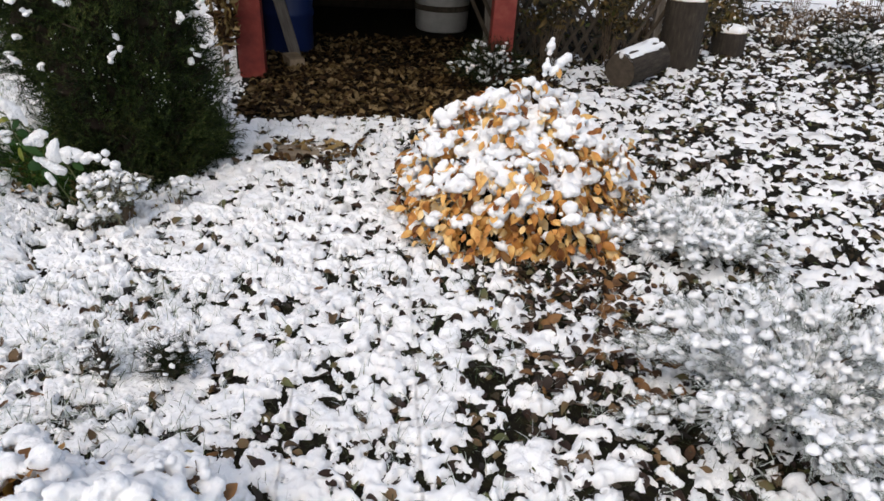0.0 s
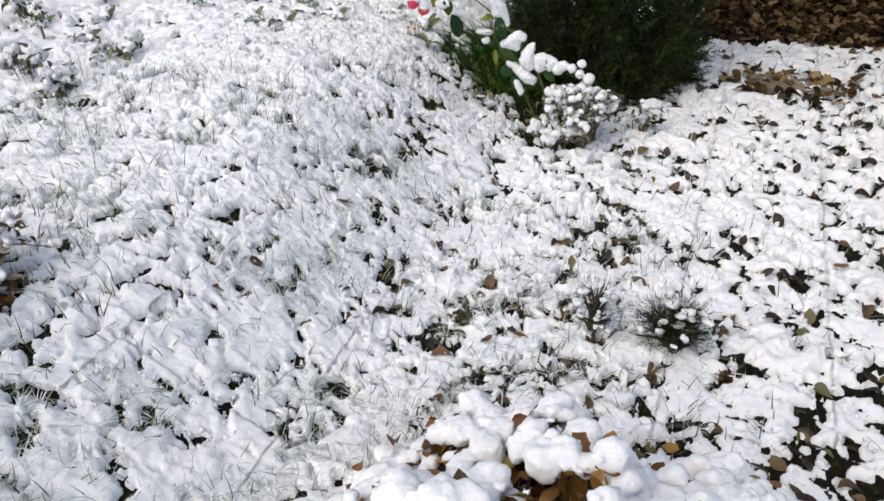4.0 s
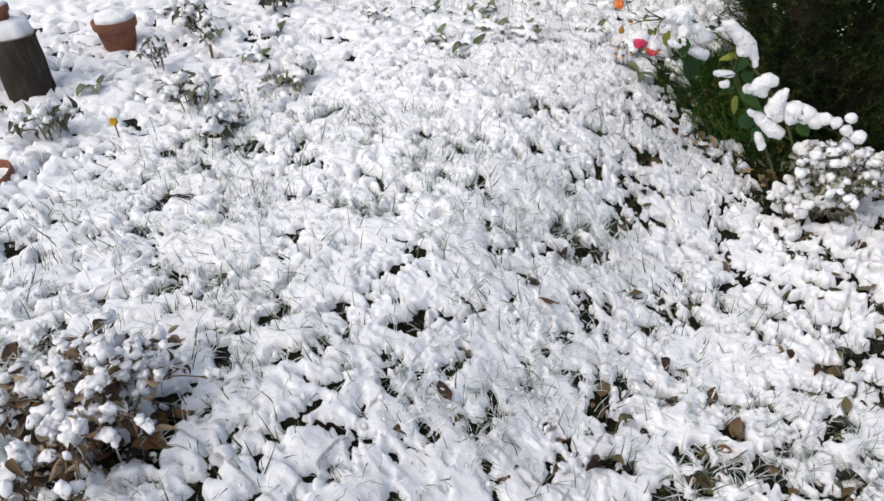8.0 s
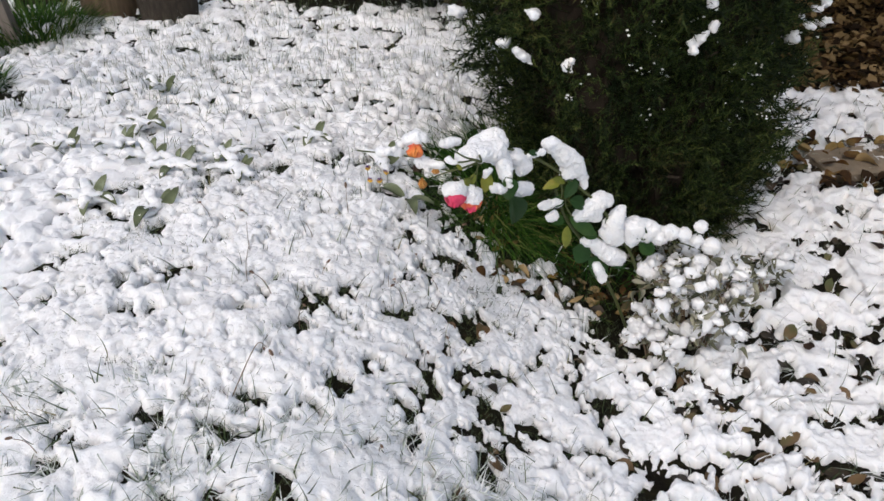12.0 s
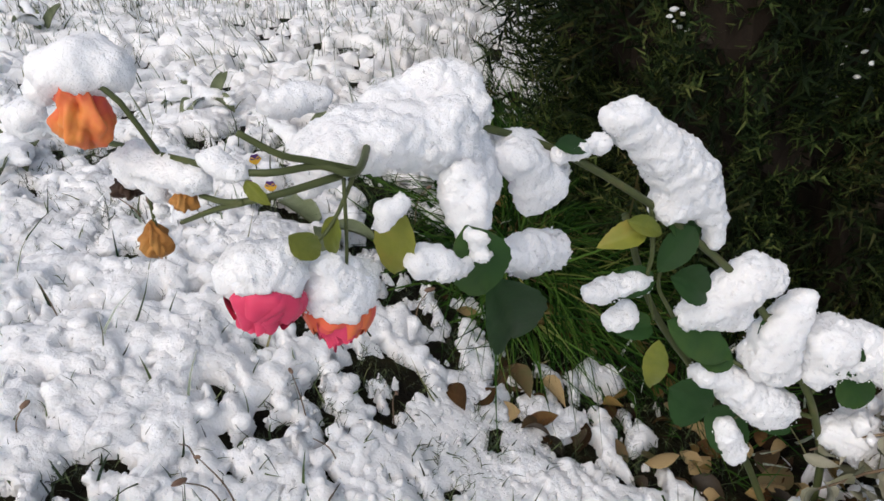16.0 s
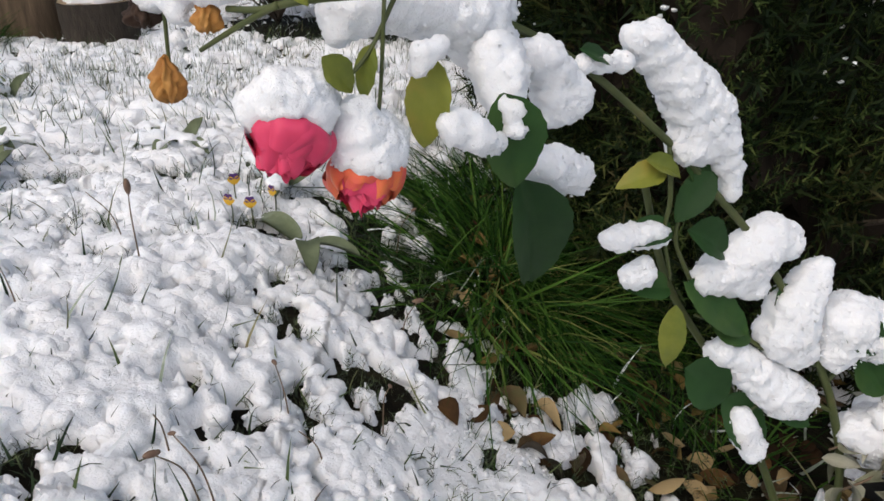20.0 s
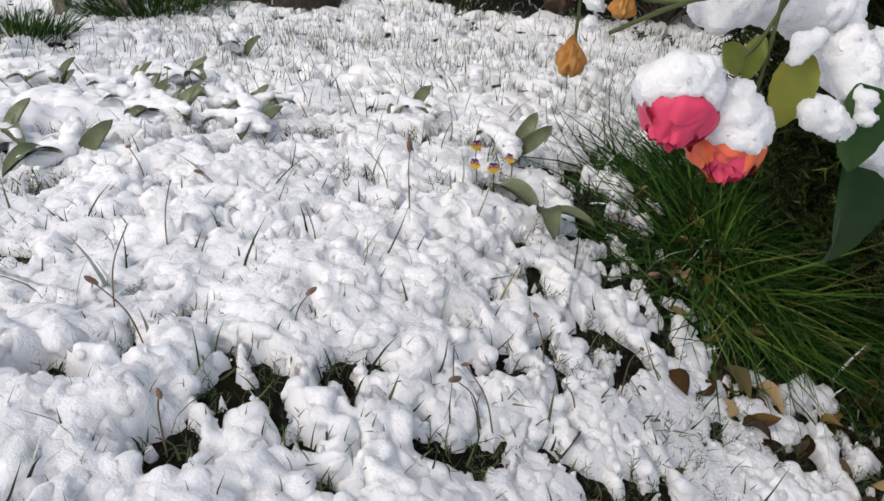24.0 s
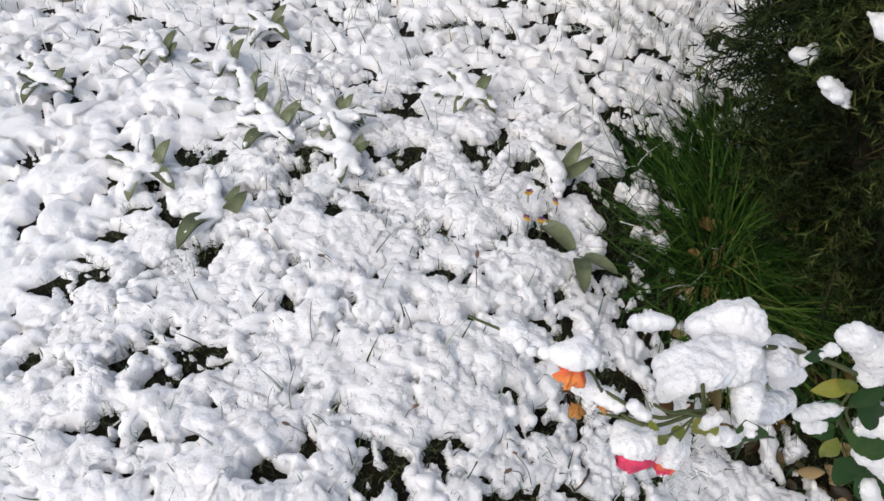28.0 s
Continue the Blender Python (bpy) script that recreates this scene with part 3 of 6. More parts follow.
def clods(rng, pos, size, flat=0.75, lift=0.3):
    """Snow clods of the given sizes on the given places, as one set of arrays."""
    kind = rng.integers(0, len(CLODS), len(pos))
    out = []
    for k, (v, f) in enumerate(CLODS):
        sel = kind == k
        if not sel.any():
            continue
        a = rng.uniform(0, 6.28, sel.sum())
        d = np.stack([np.cos(a), np.sin(a), rng.uniform(-0.3, 0.3, sel.sum())], 1)
        s = size[sel][:, None] * np.stack([rng.uniform(0.85, 1.25, sel.sum()), rng.uniform(0.7, 1.0, sel.sum()), np.full(sel.sum(), flat)], 1)
        rot = frames_along(d, np.tile([0.0, 0.0, 1.0], (sel.sum(), 1))) * s[:, None, :]
        p = pos[sel].copy()
        p[:, 2] += size[sel] * lift
        out.append(scatter(v, f, rot, p))
    return merged(out)


def sprig_form(seed, needles=19, length=0.09, needle=0.011, spread=0.9, thick=0.0022):
    """A shoot of a conifer: a thin axis with needles all round it."""
    rng = np.random.default_rng(seed)
    t = np.linspace(0.08, 1.0, needles)
    a = np.arange(needles) * 2.4 + rng.uniform(0, 0.6, needles)
    d = np.stack([np.full(needles, 0.75), spread * np.cos(a), spread * np.sin(a)], 1)
    pos = np.stack([t * length, np.zeros(needles), -0.12 * length * t ** 2], 1)
    bv = np.array([(0, -0.5, 0), (0, 0.5, 0), (1, 0.08, 0), (1, -0.08, 0)], float)
    rot = frames_along(d, unit(rng, needles), np.stack([needle * rng.uniform(0.7, 1.3, needles), np.full(needles, thick), np.ones(needles)], 1))
    v, f = scatter(bv, np.array([(0, 1, 2, 3)]), rot, pos)
    ax = np.array([(0, -0.0012, 0), (0, 0.0012, 0), (length, 0.0004, -0.12 * length), (length, -0.0004, -0.12 * length)])
    return merged([(v, f), (ax, np.array([(0, 1, 2, 3)]))])


def needle_cloud(rng, pos, d, size, forms):
    out = []
    kind = rng.integers(0, len(forms), len(pos))
    for k, (v, f) in enumerate(forms):
        sel = kind == k
        if sel.any():
            rot = frames_along(d[sel], unit(rng, sel.sum()), np.repeat(size[sel][:, None], 3, 1))
            out.append(scatter(v, np.concatenate(f), rot, pos[sel]))
    return merged(out)


SPRIGS = [sprig_form(k) for k in range(4)]
TUFTS = [sprig_form(40 + k, 9, 0.07, 0.020, 0.8, 0.0026) for k in range(3)]
FRONDS = [sprig_form(60 + k, 23, 0.105, 0.021, 0.62, 0.0038) for k in range(4)]
FANS = [sprig_form(10 + k, 22, 0.10, 0.017, 0.55, 0.0028) for k in range(3)]


# ---- the dark conifer beside the rose ----
def conifer(x, y):
    z0 = float(land(x, y))
    t = thing("conifer", x, y, z0, "dense dark green conifer with snow clods on its shoots", "conifer")
    rng = np.random.default_rng(5)
    v, f = tube(curve_through([(0, 0, -0.05), (0.02, 0.01, 0.6), (0, 0, 1.9)], 8), [0.045, 0.02], 9)
    part("trunk", mesh_of("trunk", v, f, BARK), t)

    def reach(h, a):
        base = np.interp(h, [0.0, 0.12, 0.45, 0.9, 1.5, 2.2], [0.36, 0.40, 0.45, 0.48, 0.44, 0.03])
        return base * (1 + 0.10 * np.sin(3 * a + 4 * h) + 0.08 * np.sin(7 * a - 9 * h) + 0.05 * np.sin(13 * a + 17 * h))

    def lean(h):
        """The crown leans out to the west over the bed."""
        return np.interp(h, [0.0, 0.4, 0.8, 1.4, 2.2], [0.03, -0.03, -0.10, -0.10, -0.02])

    limbs = []
    for k in range(46):
        h, a = 0.06 + 1.8 * k / 46, 2.4 * k
        r = float(reach(h, a)) * 0.9
        c, s = math.cos(a), math.sin(a)
        limbs.append(tube(curve_through([(0, 0, h - 0.05), (0.5 * r * c, 0.5 * r * s, h + 0.05), (r * c + float(lean(h)), r * s, h + 0.16)], 6), [0.012, 0.003], 5))
    v, f = merged(limbs)
    part("branchwork", mesh_of("branchwork", v, f, BARK), t)
    # a dark closed core, added so that no light comes through the crown
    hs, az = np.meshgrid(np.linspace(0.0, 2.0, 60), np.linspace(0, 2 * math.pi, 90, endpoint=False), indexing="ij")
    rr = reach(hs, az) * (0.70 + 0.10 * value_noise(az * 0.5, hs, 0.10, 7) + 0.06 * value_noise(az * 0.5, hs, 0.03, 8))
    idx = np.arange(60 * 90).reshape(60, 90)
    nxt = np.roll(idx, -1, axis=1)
    part("dark_core", mesh_of("dark_core", np.stack([rr * np.cos(az) + lean(hs), rr * np.sin(az), hs], -1).reshape(-1, 3), np.stack([idx[:-1], nxt[:-1], nxt[1:], idx[1:]], -1).reshape(-1, 4), DARK_WOOD, True), t, "dark core added to block light through the crown")
    # inner shoots in the darker tone, which carries the shade inside the crown
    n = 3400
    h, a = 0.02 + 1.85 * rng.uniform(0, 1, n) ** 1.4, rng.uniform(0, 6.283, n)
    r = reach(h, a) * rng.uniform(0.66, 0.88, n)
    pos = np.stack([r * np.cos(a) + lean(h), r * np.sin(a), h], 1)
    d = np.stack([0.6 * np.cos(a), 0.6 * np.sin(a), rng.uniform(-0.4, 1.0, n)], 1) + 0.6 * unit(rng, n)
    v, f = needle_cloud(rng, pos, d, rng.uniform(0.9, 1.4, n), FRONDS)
    tagged(part("undergrowth", mesh_of("undergrowth", v, f, NEEDLE, True), t, "inner shoots with the crown's shade in their colour"), kind="stuff")
    # shoots stand in plumes, each a bundle that sweeps up and out
    m = 900
    h, a = 0.02 + 1.72 * rng.uniform(0, 1, m) ** 1.5, rng.uniform(0, 6.283, m)
    r = reach(h, a) * rng.uniform(0.80, 1.06, m)
    tip = np.stack([r * np.cos(a) + lean(h), r * np.sin(a), h], 1)
    sweep = np.stack([np.cos(a), np.sin(a), rng.uniform(0.0, 1.6, m)], 1) + 0.45 * unit(rng, m)
    sweep /= np.linalg.norm(sweep, axis=1, keepdims=True)
    each = 13
    back = rng.uniform(0.0, 0.13, (m * each, 1))
    sw = np.repeat(sweep, each, 0)
    pos = np.repeat(tip, each, 0) - sw * (back + 0.06) + rng.normal(0, 0.017, (m * each, 3))
    d = sw + 0.5 * unit(rng, m * each)
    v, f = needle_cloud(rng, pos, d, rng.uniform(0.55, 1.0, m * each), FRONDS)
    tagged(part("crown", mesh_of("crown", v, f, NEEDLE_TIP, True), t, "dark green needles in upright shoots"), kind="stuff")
    for k in range(170):
        h, a = 0.50 + 0.95 * rng.uniform() ** 0.8, rng.uniform(0, 6.283)
        r = float(reach(h, a)) * rng.uniform(0.97, 1.06)
        c = np.array([r * math.cos(a) + float(lean(h)), r * math.sin(a), h + 0.01])
        m = rng.integers(6, 22)
        along = np.array([math.cos(a) * 0.5, math.sin(a) * 0.5, rng.uniform(-0.2, 0.9)]) + rng.normal(0, 0.5, 3)
        balls = c + along * (0.0022 * (np.arange(m)[:, None] - 0.5 * m)) + np.cumsum(rng.normal(0, 0.0052, (m, 3)), 0)
        snow_mass("snow_clump", t, [(*p, rng.uniform(0.005, 0.0115)) for p in balls], 0.0050, 0.012, 0.012, "clod of snow on a shoot", 0.75, 2)
    m = 3000
    pick = rng.integers(0, len(tip), m)
    pos = tip[pick] + sweep[pick] * rng.uniform(-0.06, 0.035, (m, 1)) + rng.normal(0, 0.008, (m, 3)) + [0, 0, 0.01]
    pos = pos[(pos[:, 2] > 0.38) & (value_noise(np.arctan2(pos[:, 1], pos[:, 0]), pos[:, 2], 0.13, 9) > 0.16)]
    v, f = clods(rng, pos, rng.uniform(0.003, 0.009, len(pos)), 0.6)
    tagged(part("snow_dust", mesh_of("snow_dust", v, f, SNOW_CLUMP), t, "specks of snow on the shoots"), kind="stuff")
    return t


conifer(-1.58, 4.13)


# ---- shrubs with autumn leaves under snow ----
def leafy_shrub(name, x, y, rx, ry, h, count, meshes, material, seed, label, category, size, snow_share, snow_size, stems=14, singles=150, patch=0.2, blanket=0.2, bare=0.0, shell=1.0):
    z0 = float(land(x, y))
    t = thing(name, x, y, z0, label, category)
    rng = np.random.default_rng(seed)
    for k in range(stems):
        a, q = 2.4 * k, 0.35 + 0.6 * rng.uniform()
        tip = (rx * q * math.cos(a), ry * q * math.sin(a), h * math.sqrt(max(0.05, 1 - q * q)) * 0.95)
        v, f = tube(curve_through([(0.04 * math.cos(a), 0.04 * math.sin(a), -0.03), (tip[0] * 0.45, tip[1] * 0.45, tip[2] * 0.6), tip], 7), [0.006, 0.002], 5)
        part("stem", mesh_of("stem", v, f, TWIG), t)
    d = unit(rng, count, -0.05)
    q = rng.uniform(0.72, 1.0, count) ** 0.5 * (1 + 0.12 * np.sin(5 * np.arctan2(d[:, 1], d[:, 0]) + 6 * d[:, 2]) + 0.06 * np.sin(11 * np.arctan2(d[:, 1], d[:, 0]) - 9 * d[:, 2]) + 0.06 * shell * rng.normal(size=count))
    pos = d * q[:, None] * [shell * rx, shell * ry, shell * h]
    pos[:, 2] = np.maximum(pos[:, 2], 0.02)
    aim = d * [0.8, 0.8, 0.2] + 0.75 * unit(rng, count) - [0, 0, 0.8]
    up = d + 0.5 * unit(rng, count) + [0, 0, 0.3]
    s = size * rng.uniform(0.65, 1.25, count)
    for k in range(min(singles, count)):
        place("leaf", meshes[k % len(meshes)], t, pos[k], aim[k], up[k], s[k] / size)
    rest = slice(singles, count)
    out = []
    kind = rng.integers(0, 4, count)
    for k, (v, f) in enumerate(LEAVES):
        sel = np.zeros(count, bool)
        sel[rest] = True
        sel &= kind == k
        if sel.any():
            rot = frames_along(aim[sel], up[sel], np.stack([s[sel], 0.6 * s[sel], s[sel]], 1))
            out.append(scatter(v, f, rot, pos[sel]))
    v, f = merged(out)
    tagged(part("foliage", mesh_of("foliage", v, f, material), t, "the rest of its withered leaves"), kind="stuff")
    n = int(snow_share * count)
    d = unit(rng, n, -0.05)
    a = np.arctan2(d[:, 1], d[:, 0])
    gap = value_noise(a * 0.5 + 0.3 * d[:, 2], d[:, 2], patch, seed) + 0.8 * value_noise(a * 0.5, d[:, 2], patch * 0.4, seed + 1)
    gap += 3.0 * bare * near(d[:, 0], d[:, 1], -0.15, 0.18, 0.22, 0.12)
    gap += 0.75 * bare * np.clip(0.7 * d[:, 0] - 0.7 * d[:, 1], 0, 1)
    keep = gap < blanket + 1.5 * np.clip(d[:, 2] - 0.45, -0.5, 0.5)
    d = d[keep]
    n = len(d)
    q = 0.98 + 0.10 * np.sin(5 * np.arctan2(d[:, 1], d[:, 0]) + 6 * d[:, 2]) + 0.05 * np.sin(11 * np.arctan2(d[:, 1], d[:, 0]) - 9 * d[:, 2]) + rng.normal(0, 0.025, n)
    pos = d * q[:, None] * [rx, ry, h]
    pos[:, 2] = np.maximum(pos[:, 2], 0.03)
    r = snow_size * (0.16 + 0.62 * rng.uniform(0, 1, n) ** 2.2)
    ob = snow_mass("snow", t, np.concatenate([pos, r[:, None]], 1), 0.0060, 0.017, 0.024, "soft blanket of snow on the leaves", 0.72, 4)
    return t


gold = leaf_meshes("leaf", surface("gold_single_leaf", [(0.15, (0.18, 0.06, 0.015)), (0.45, (0.52, 0.24, 0.05)), (0.8, (0.74, 0.50, 0.20))], 16.0, 0.55, 0.3, 90.0, 0.002, vary=0.9), 0.056, 0.55)
rust = leaf_meshes("leaf", surface("rust_single_leaf", [(0.15, (0.05, 0.025, 0.012)), (0.45, (0.17, 0.08, 0.025)), (0.8, (0.36, 0.19, 0.05))], 16.0, 0.55, 0.3, 90.0, 0.002, vary=0.9), 0.065, 0.62)
yellow_shrub = leafy_shrub("golden_shrub", 0.33, 3.55, 0.55, 0.46, 0.57, 2700, gold, GOLD_LEAF, 21, "round shrub of golden orange leaves capped with snow", "shrub", 0.058, 1.4, 0.044, 16, 280, 0.11, 0.22)
balls = []
for line in ([(0.06, -0.05, 0.55), (0.07, -0.05, 0.68), (0.09, -0.05, 0.78)], [(0.07, -0.05, 0.62), (0.02, -0.06, 0.66), (-0.02, -0.06, 0.66)], [(0.08, -0.05, 0.66), (0.13, -0.05, 0.71), (0.17, -0.05, 0.735)], [(0.07, -0.05, 0.58), (0.03, -0.07, 0.58), (0.00, -0.08, 0.555)], [(0.16, -0.04, 0.50), (0.20, -0.04, 0.58), (0.22, -0.04, 0.62)]):
    pts = curve_through([(x, y, 0.52 + (z - 0.55) * 1.55) for x, y, z in line], 11)
    v, f = tube(pts, [0.004, 0.002], 5)
    part("stem", mesh_of("stem", v, f, TWIG), yellow_shrub)
    balls += [(*p, 0.012 + 0.009 * (k % 3 == 1)) for k, p in enumerate(pts[2:])]
    place("leaf", gold[0], yellow_shrub, pts[4], (0.4, -0.5, -1.0), (0, -1, 0.3), 0.9)
snow_mass("snow", yellow_shrub, balls, 0.006, 0.012, 0.02, "snow caught along an upright sprig", 0.9)
low_shrub = leafy_shrub("snowed_shrub", -1.06, 1.33, 0.50, 0.44, 0.36, 1900, rust, RUST_LEAF, 22, "low shrub with brown leaves buried under thick snow", "shrub", 0.062, 1.7, 0.046, 10, 180, 0.14, 0.12, 1.0, 0.97)


# ---- low evergreens ----
def juniper(name, x, y, rx, ry, h, count, seed, label, snow_size=0.03, snow_share=0.8, material=None, shoot=1.0):
    z0 = float(land(x, y))
    t = thing(name, x, y, z0, label, "conifer")
    rng = np.random.default_rng(seed)
    branches, tips = [], []
    for k in range(34):
        a, q = 2.4 * k, 0.35 + 0.65 * rng.uniform()
        tip = np.array([rx * q * math.cos(a), ry * q * math.sin(a), h * (1.05 - 0.75 * q * q) * rng.uniform(0.8, 1.1)])
        line = curve_through([(0, 0, 0), (tip[0] * 0.4, tip[1] * 0.4, tip[2] * 0.7), tip], 9)
        branches.append(tube(line, [0.007, 0.002], 5))
        tips.append(line[3:])
    v, f = merged(branches)
    tagged(part("branchwork", mesh_of("branchwork", v, f, BARK), t), kind="stuff")
    line = np.concatenate(tips)
    pos = line[rng.integers(0, len(line), count)] + rng.normal(0, 0.022, (count, 3)) * [1, 1, 0.6]
    d = pos * [1, 1, 0.4] / np.linalg.norm(pos, axis=1, keepdims=True) + 0.6 * unit(rng, count) + [0, 0, 0.1]
    v, f = needle_cloud(rng, pos, d, shoot * rng.uniform(0.6, 1.1, count), FANS)
    part("foliage", mesh_of("foliage", v, f, material or FROST_NEEDLE, True), t, "feathery frosted shoots")
    top = rng.uniform(0, 1, count) < snow_share
    p = pos[top] + d[top] * 0.03
    if snow_size > 0.045:
        r = snow_size * rng.uniform(0.16, 0.42, len(p))
        snow_mass("snow", t, np.concatenate([p + [0, 0, 0.012], r[:, None]], 1), 0.007, 0.014, 0.02, "snow caught in the shoots", 0.55, 3)
    else:
        v, f = clods(rng, p, snow_size * rng.uniform(0.4, 1.2, top.sum()), 0.55, 0.3)
        tagged(part("snow", mesh_of("snow", v, f, SNOW_CLUMP), t, "snow caught in the shoots"), kind="stuff")
    return t


juniper("spreading_juniper", 0.98, 2.02, 0.52, 0.50, 0.40, 2300, 31, "spreading grey-green juniper loaded with snow", 0.050, 0.8)
juniper("frosted_juniper", 1.12, 3.22, 0.42, 0.30, 0.20, 900, 32, "low frosted juniper beside the golden shrub", 0.052, 1.0)
juniper("dark_heather", -1.00, 2.29, 0.11, 0.09, 0.14, 2300, 33, "small dark evergreen tuft poking out of the snow", 0.026, 0.02, NEEDLE, 0.24)
juniper("dark_heather", -1.21, 2.27, 0.05, 0.05, 0.17, 260, 34, "small dark evergreen tuft poking out of the snow", 0.024, 0.12, NEEDLE, 0.26)


# ---- the rose ----
rose = thing("rose_bush", -1.645, 3.45, float(land(-1.645, 3.45)), "rose bush with two pink blooms bowed under heavy snow", "rose")
RZ = rose.matrix_world.inverted()


def rose_points(points):
    return [tuple(RZ @ Vector(p[:3])) + tuple(p[3:]) for p in points]


CANES = [
    (0.0046, 0.0024, [(-1.645, 3.45, -0.24), (-1.652, 3.45, -0.073), (-1.68, 3.445, 0.024), (-1.714, 3.439, 0.093), (-1.782, 3.424, 0.2), (-1.84, 3.402, 0.267), (-1.882, 3.383, 0.311), (-1.956, 3.34, 0.378), (-2.02, 3.298, 0.418), (-2.068, 3.262, 0.435)]),
    (0.0023, 0.0015, [(-2.068, 3.262, 0.435), (-2.0561, 3.1866, 0.445), (-2.0723, 3.174, 0.454), (-2.1002, 3.1569, 0.4585), (-2.1605, 3.174, 0.4576), (-2.2361, 3.2046, 0.4522), (-2.3018, 3.2154, 0.454)]),
    (0.0022, 0.0015, [(-2.0633, 3.1812, 0.445), (-2.093, 3.1578, 0.445), (-2.1146, 3.1578, 0.4405), (-2.1326, 3.1641, 0.4396)]),
    (0.0018, 0.0012, [(-2.1056, 3.1542, 0.4432), (-2.1254, 3.1614, 0.4333), (-2.1497, 3.1677, 0.4198)]),
    (0.0020, 0.0016, [(-2.0561, 3.1866, 0.445), (-2.0741, 3.1722, 0.4576), (-2.0858, 3.1614, 0.4666), (-2.102, 3.156, 0.4801)]),
    (0.0010, 0.0010, [(-2.1668, 3.1758, 0.4567), (-2.1677, 3.1749, 0.4441), (-2.1696, 3.174, 0.4100)]),
    (0.0012, 0.0010, [(-2.0579, 3.1866, 0.4432), (-2.0723, 3.1776, 0.4153), (-2.0921, 3.1668, 0.3973)]),
    (0.0011, 0.0010, [(-2.0624, 3.1812, 0.4432), (-2.066, 3.1812, 0.3982), (-2.0705, 3.1812, 0.3703)]),
    (0.0024, 0.0014, [(-1.882, 3.383, 0.311), (-1.876, 3.384, 0.265), (-1.877, 3.383, 0.236), (-1.866, 3.386, 0.192)]),
    (0.0024, 0.0014, [(-1.80, 3.415, 0.12), (-1.823, 3.405, 0.143), (-1.854, 3.393, 0.2), (-1.867, 3.388, 0.234), (-1.856, 3.395, 0.275)]),
    (0.0026, 0.0014, [(-1.705, 3.441, 0.079), (-1.758, 3.427, 0.1), (-1.8, 3.415, 0.131), (-1.839, 3.397, 0.153)]),
    (0.0026, 0.0014, [(-1.679, 3.445, 0.024), (-1.722, 3.435, 0.044), (-1.756, 3.426, 0.043), (-1.776, 3.42, 0.026)]),
    (0.0026, 0.0014, [(-1.697, 3.442, 0.059), (-1.662, 3.453, 0.085), (-1.58, 3.46, 0.075), (-1.50, 3.45, 0.05)]),
    (0.0045, 0.0030, [(-1.66, 3.47, -0.24), (-1.72, 3.44, -0.08), (-1.79, 3.43, 0.06), (-1.86, 3.42, 0.17), (-1.90, 3.40, 0.29)]),
]
for r0, r1, line in CANES:
    v, f = tube(curve_through(rose_points(line), 5 * len(line)), [r0, r1], 8)
    part("cane", mesh_of("cane", v, f, CANE), rose)


def rose_leaf_form(length, width, fold, curl, seed, material):
    """A pointed oval leaf with a toothed rim, a midrib groove and raised veins."""
    steps, half = 14, 4
    v, f = [], []
    for k in range(steps + 1):
        t = k / steps
        w = 0.5 * width * (math.sin(math.pi * min(1, t ** 0.8)) ** 0.75 if 0 < t < 1 else 0.01)
        w *= 1 + 0.05 * (k % 2)
        for j in range(-half, half + 1):
            q = j / half
            z = -curl * length * (t - 0.1) ** 2 + fold * abs(q) * w + 0.03 * length * math.sin(5 * t + seed) * q
            z += 0.0006 * math.sin(18 * t - 7 * abs(q)) * abs(q)
            v.append((t * length, q * w, z))
    n = 2 * half + 1
    for k in range(steps):
        for j in range(2 * half):
            a = k * n + j
            f.append((a, a + n, a + n + 1, a + 1))
    me = mesh_of("leaf", np.array(v), np.array(f), material)
    return me


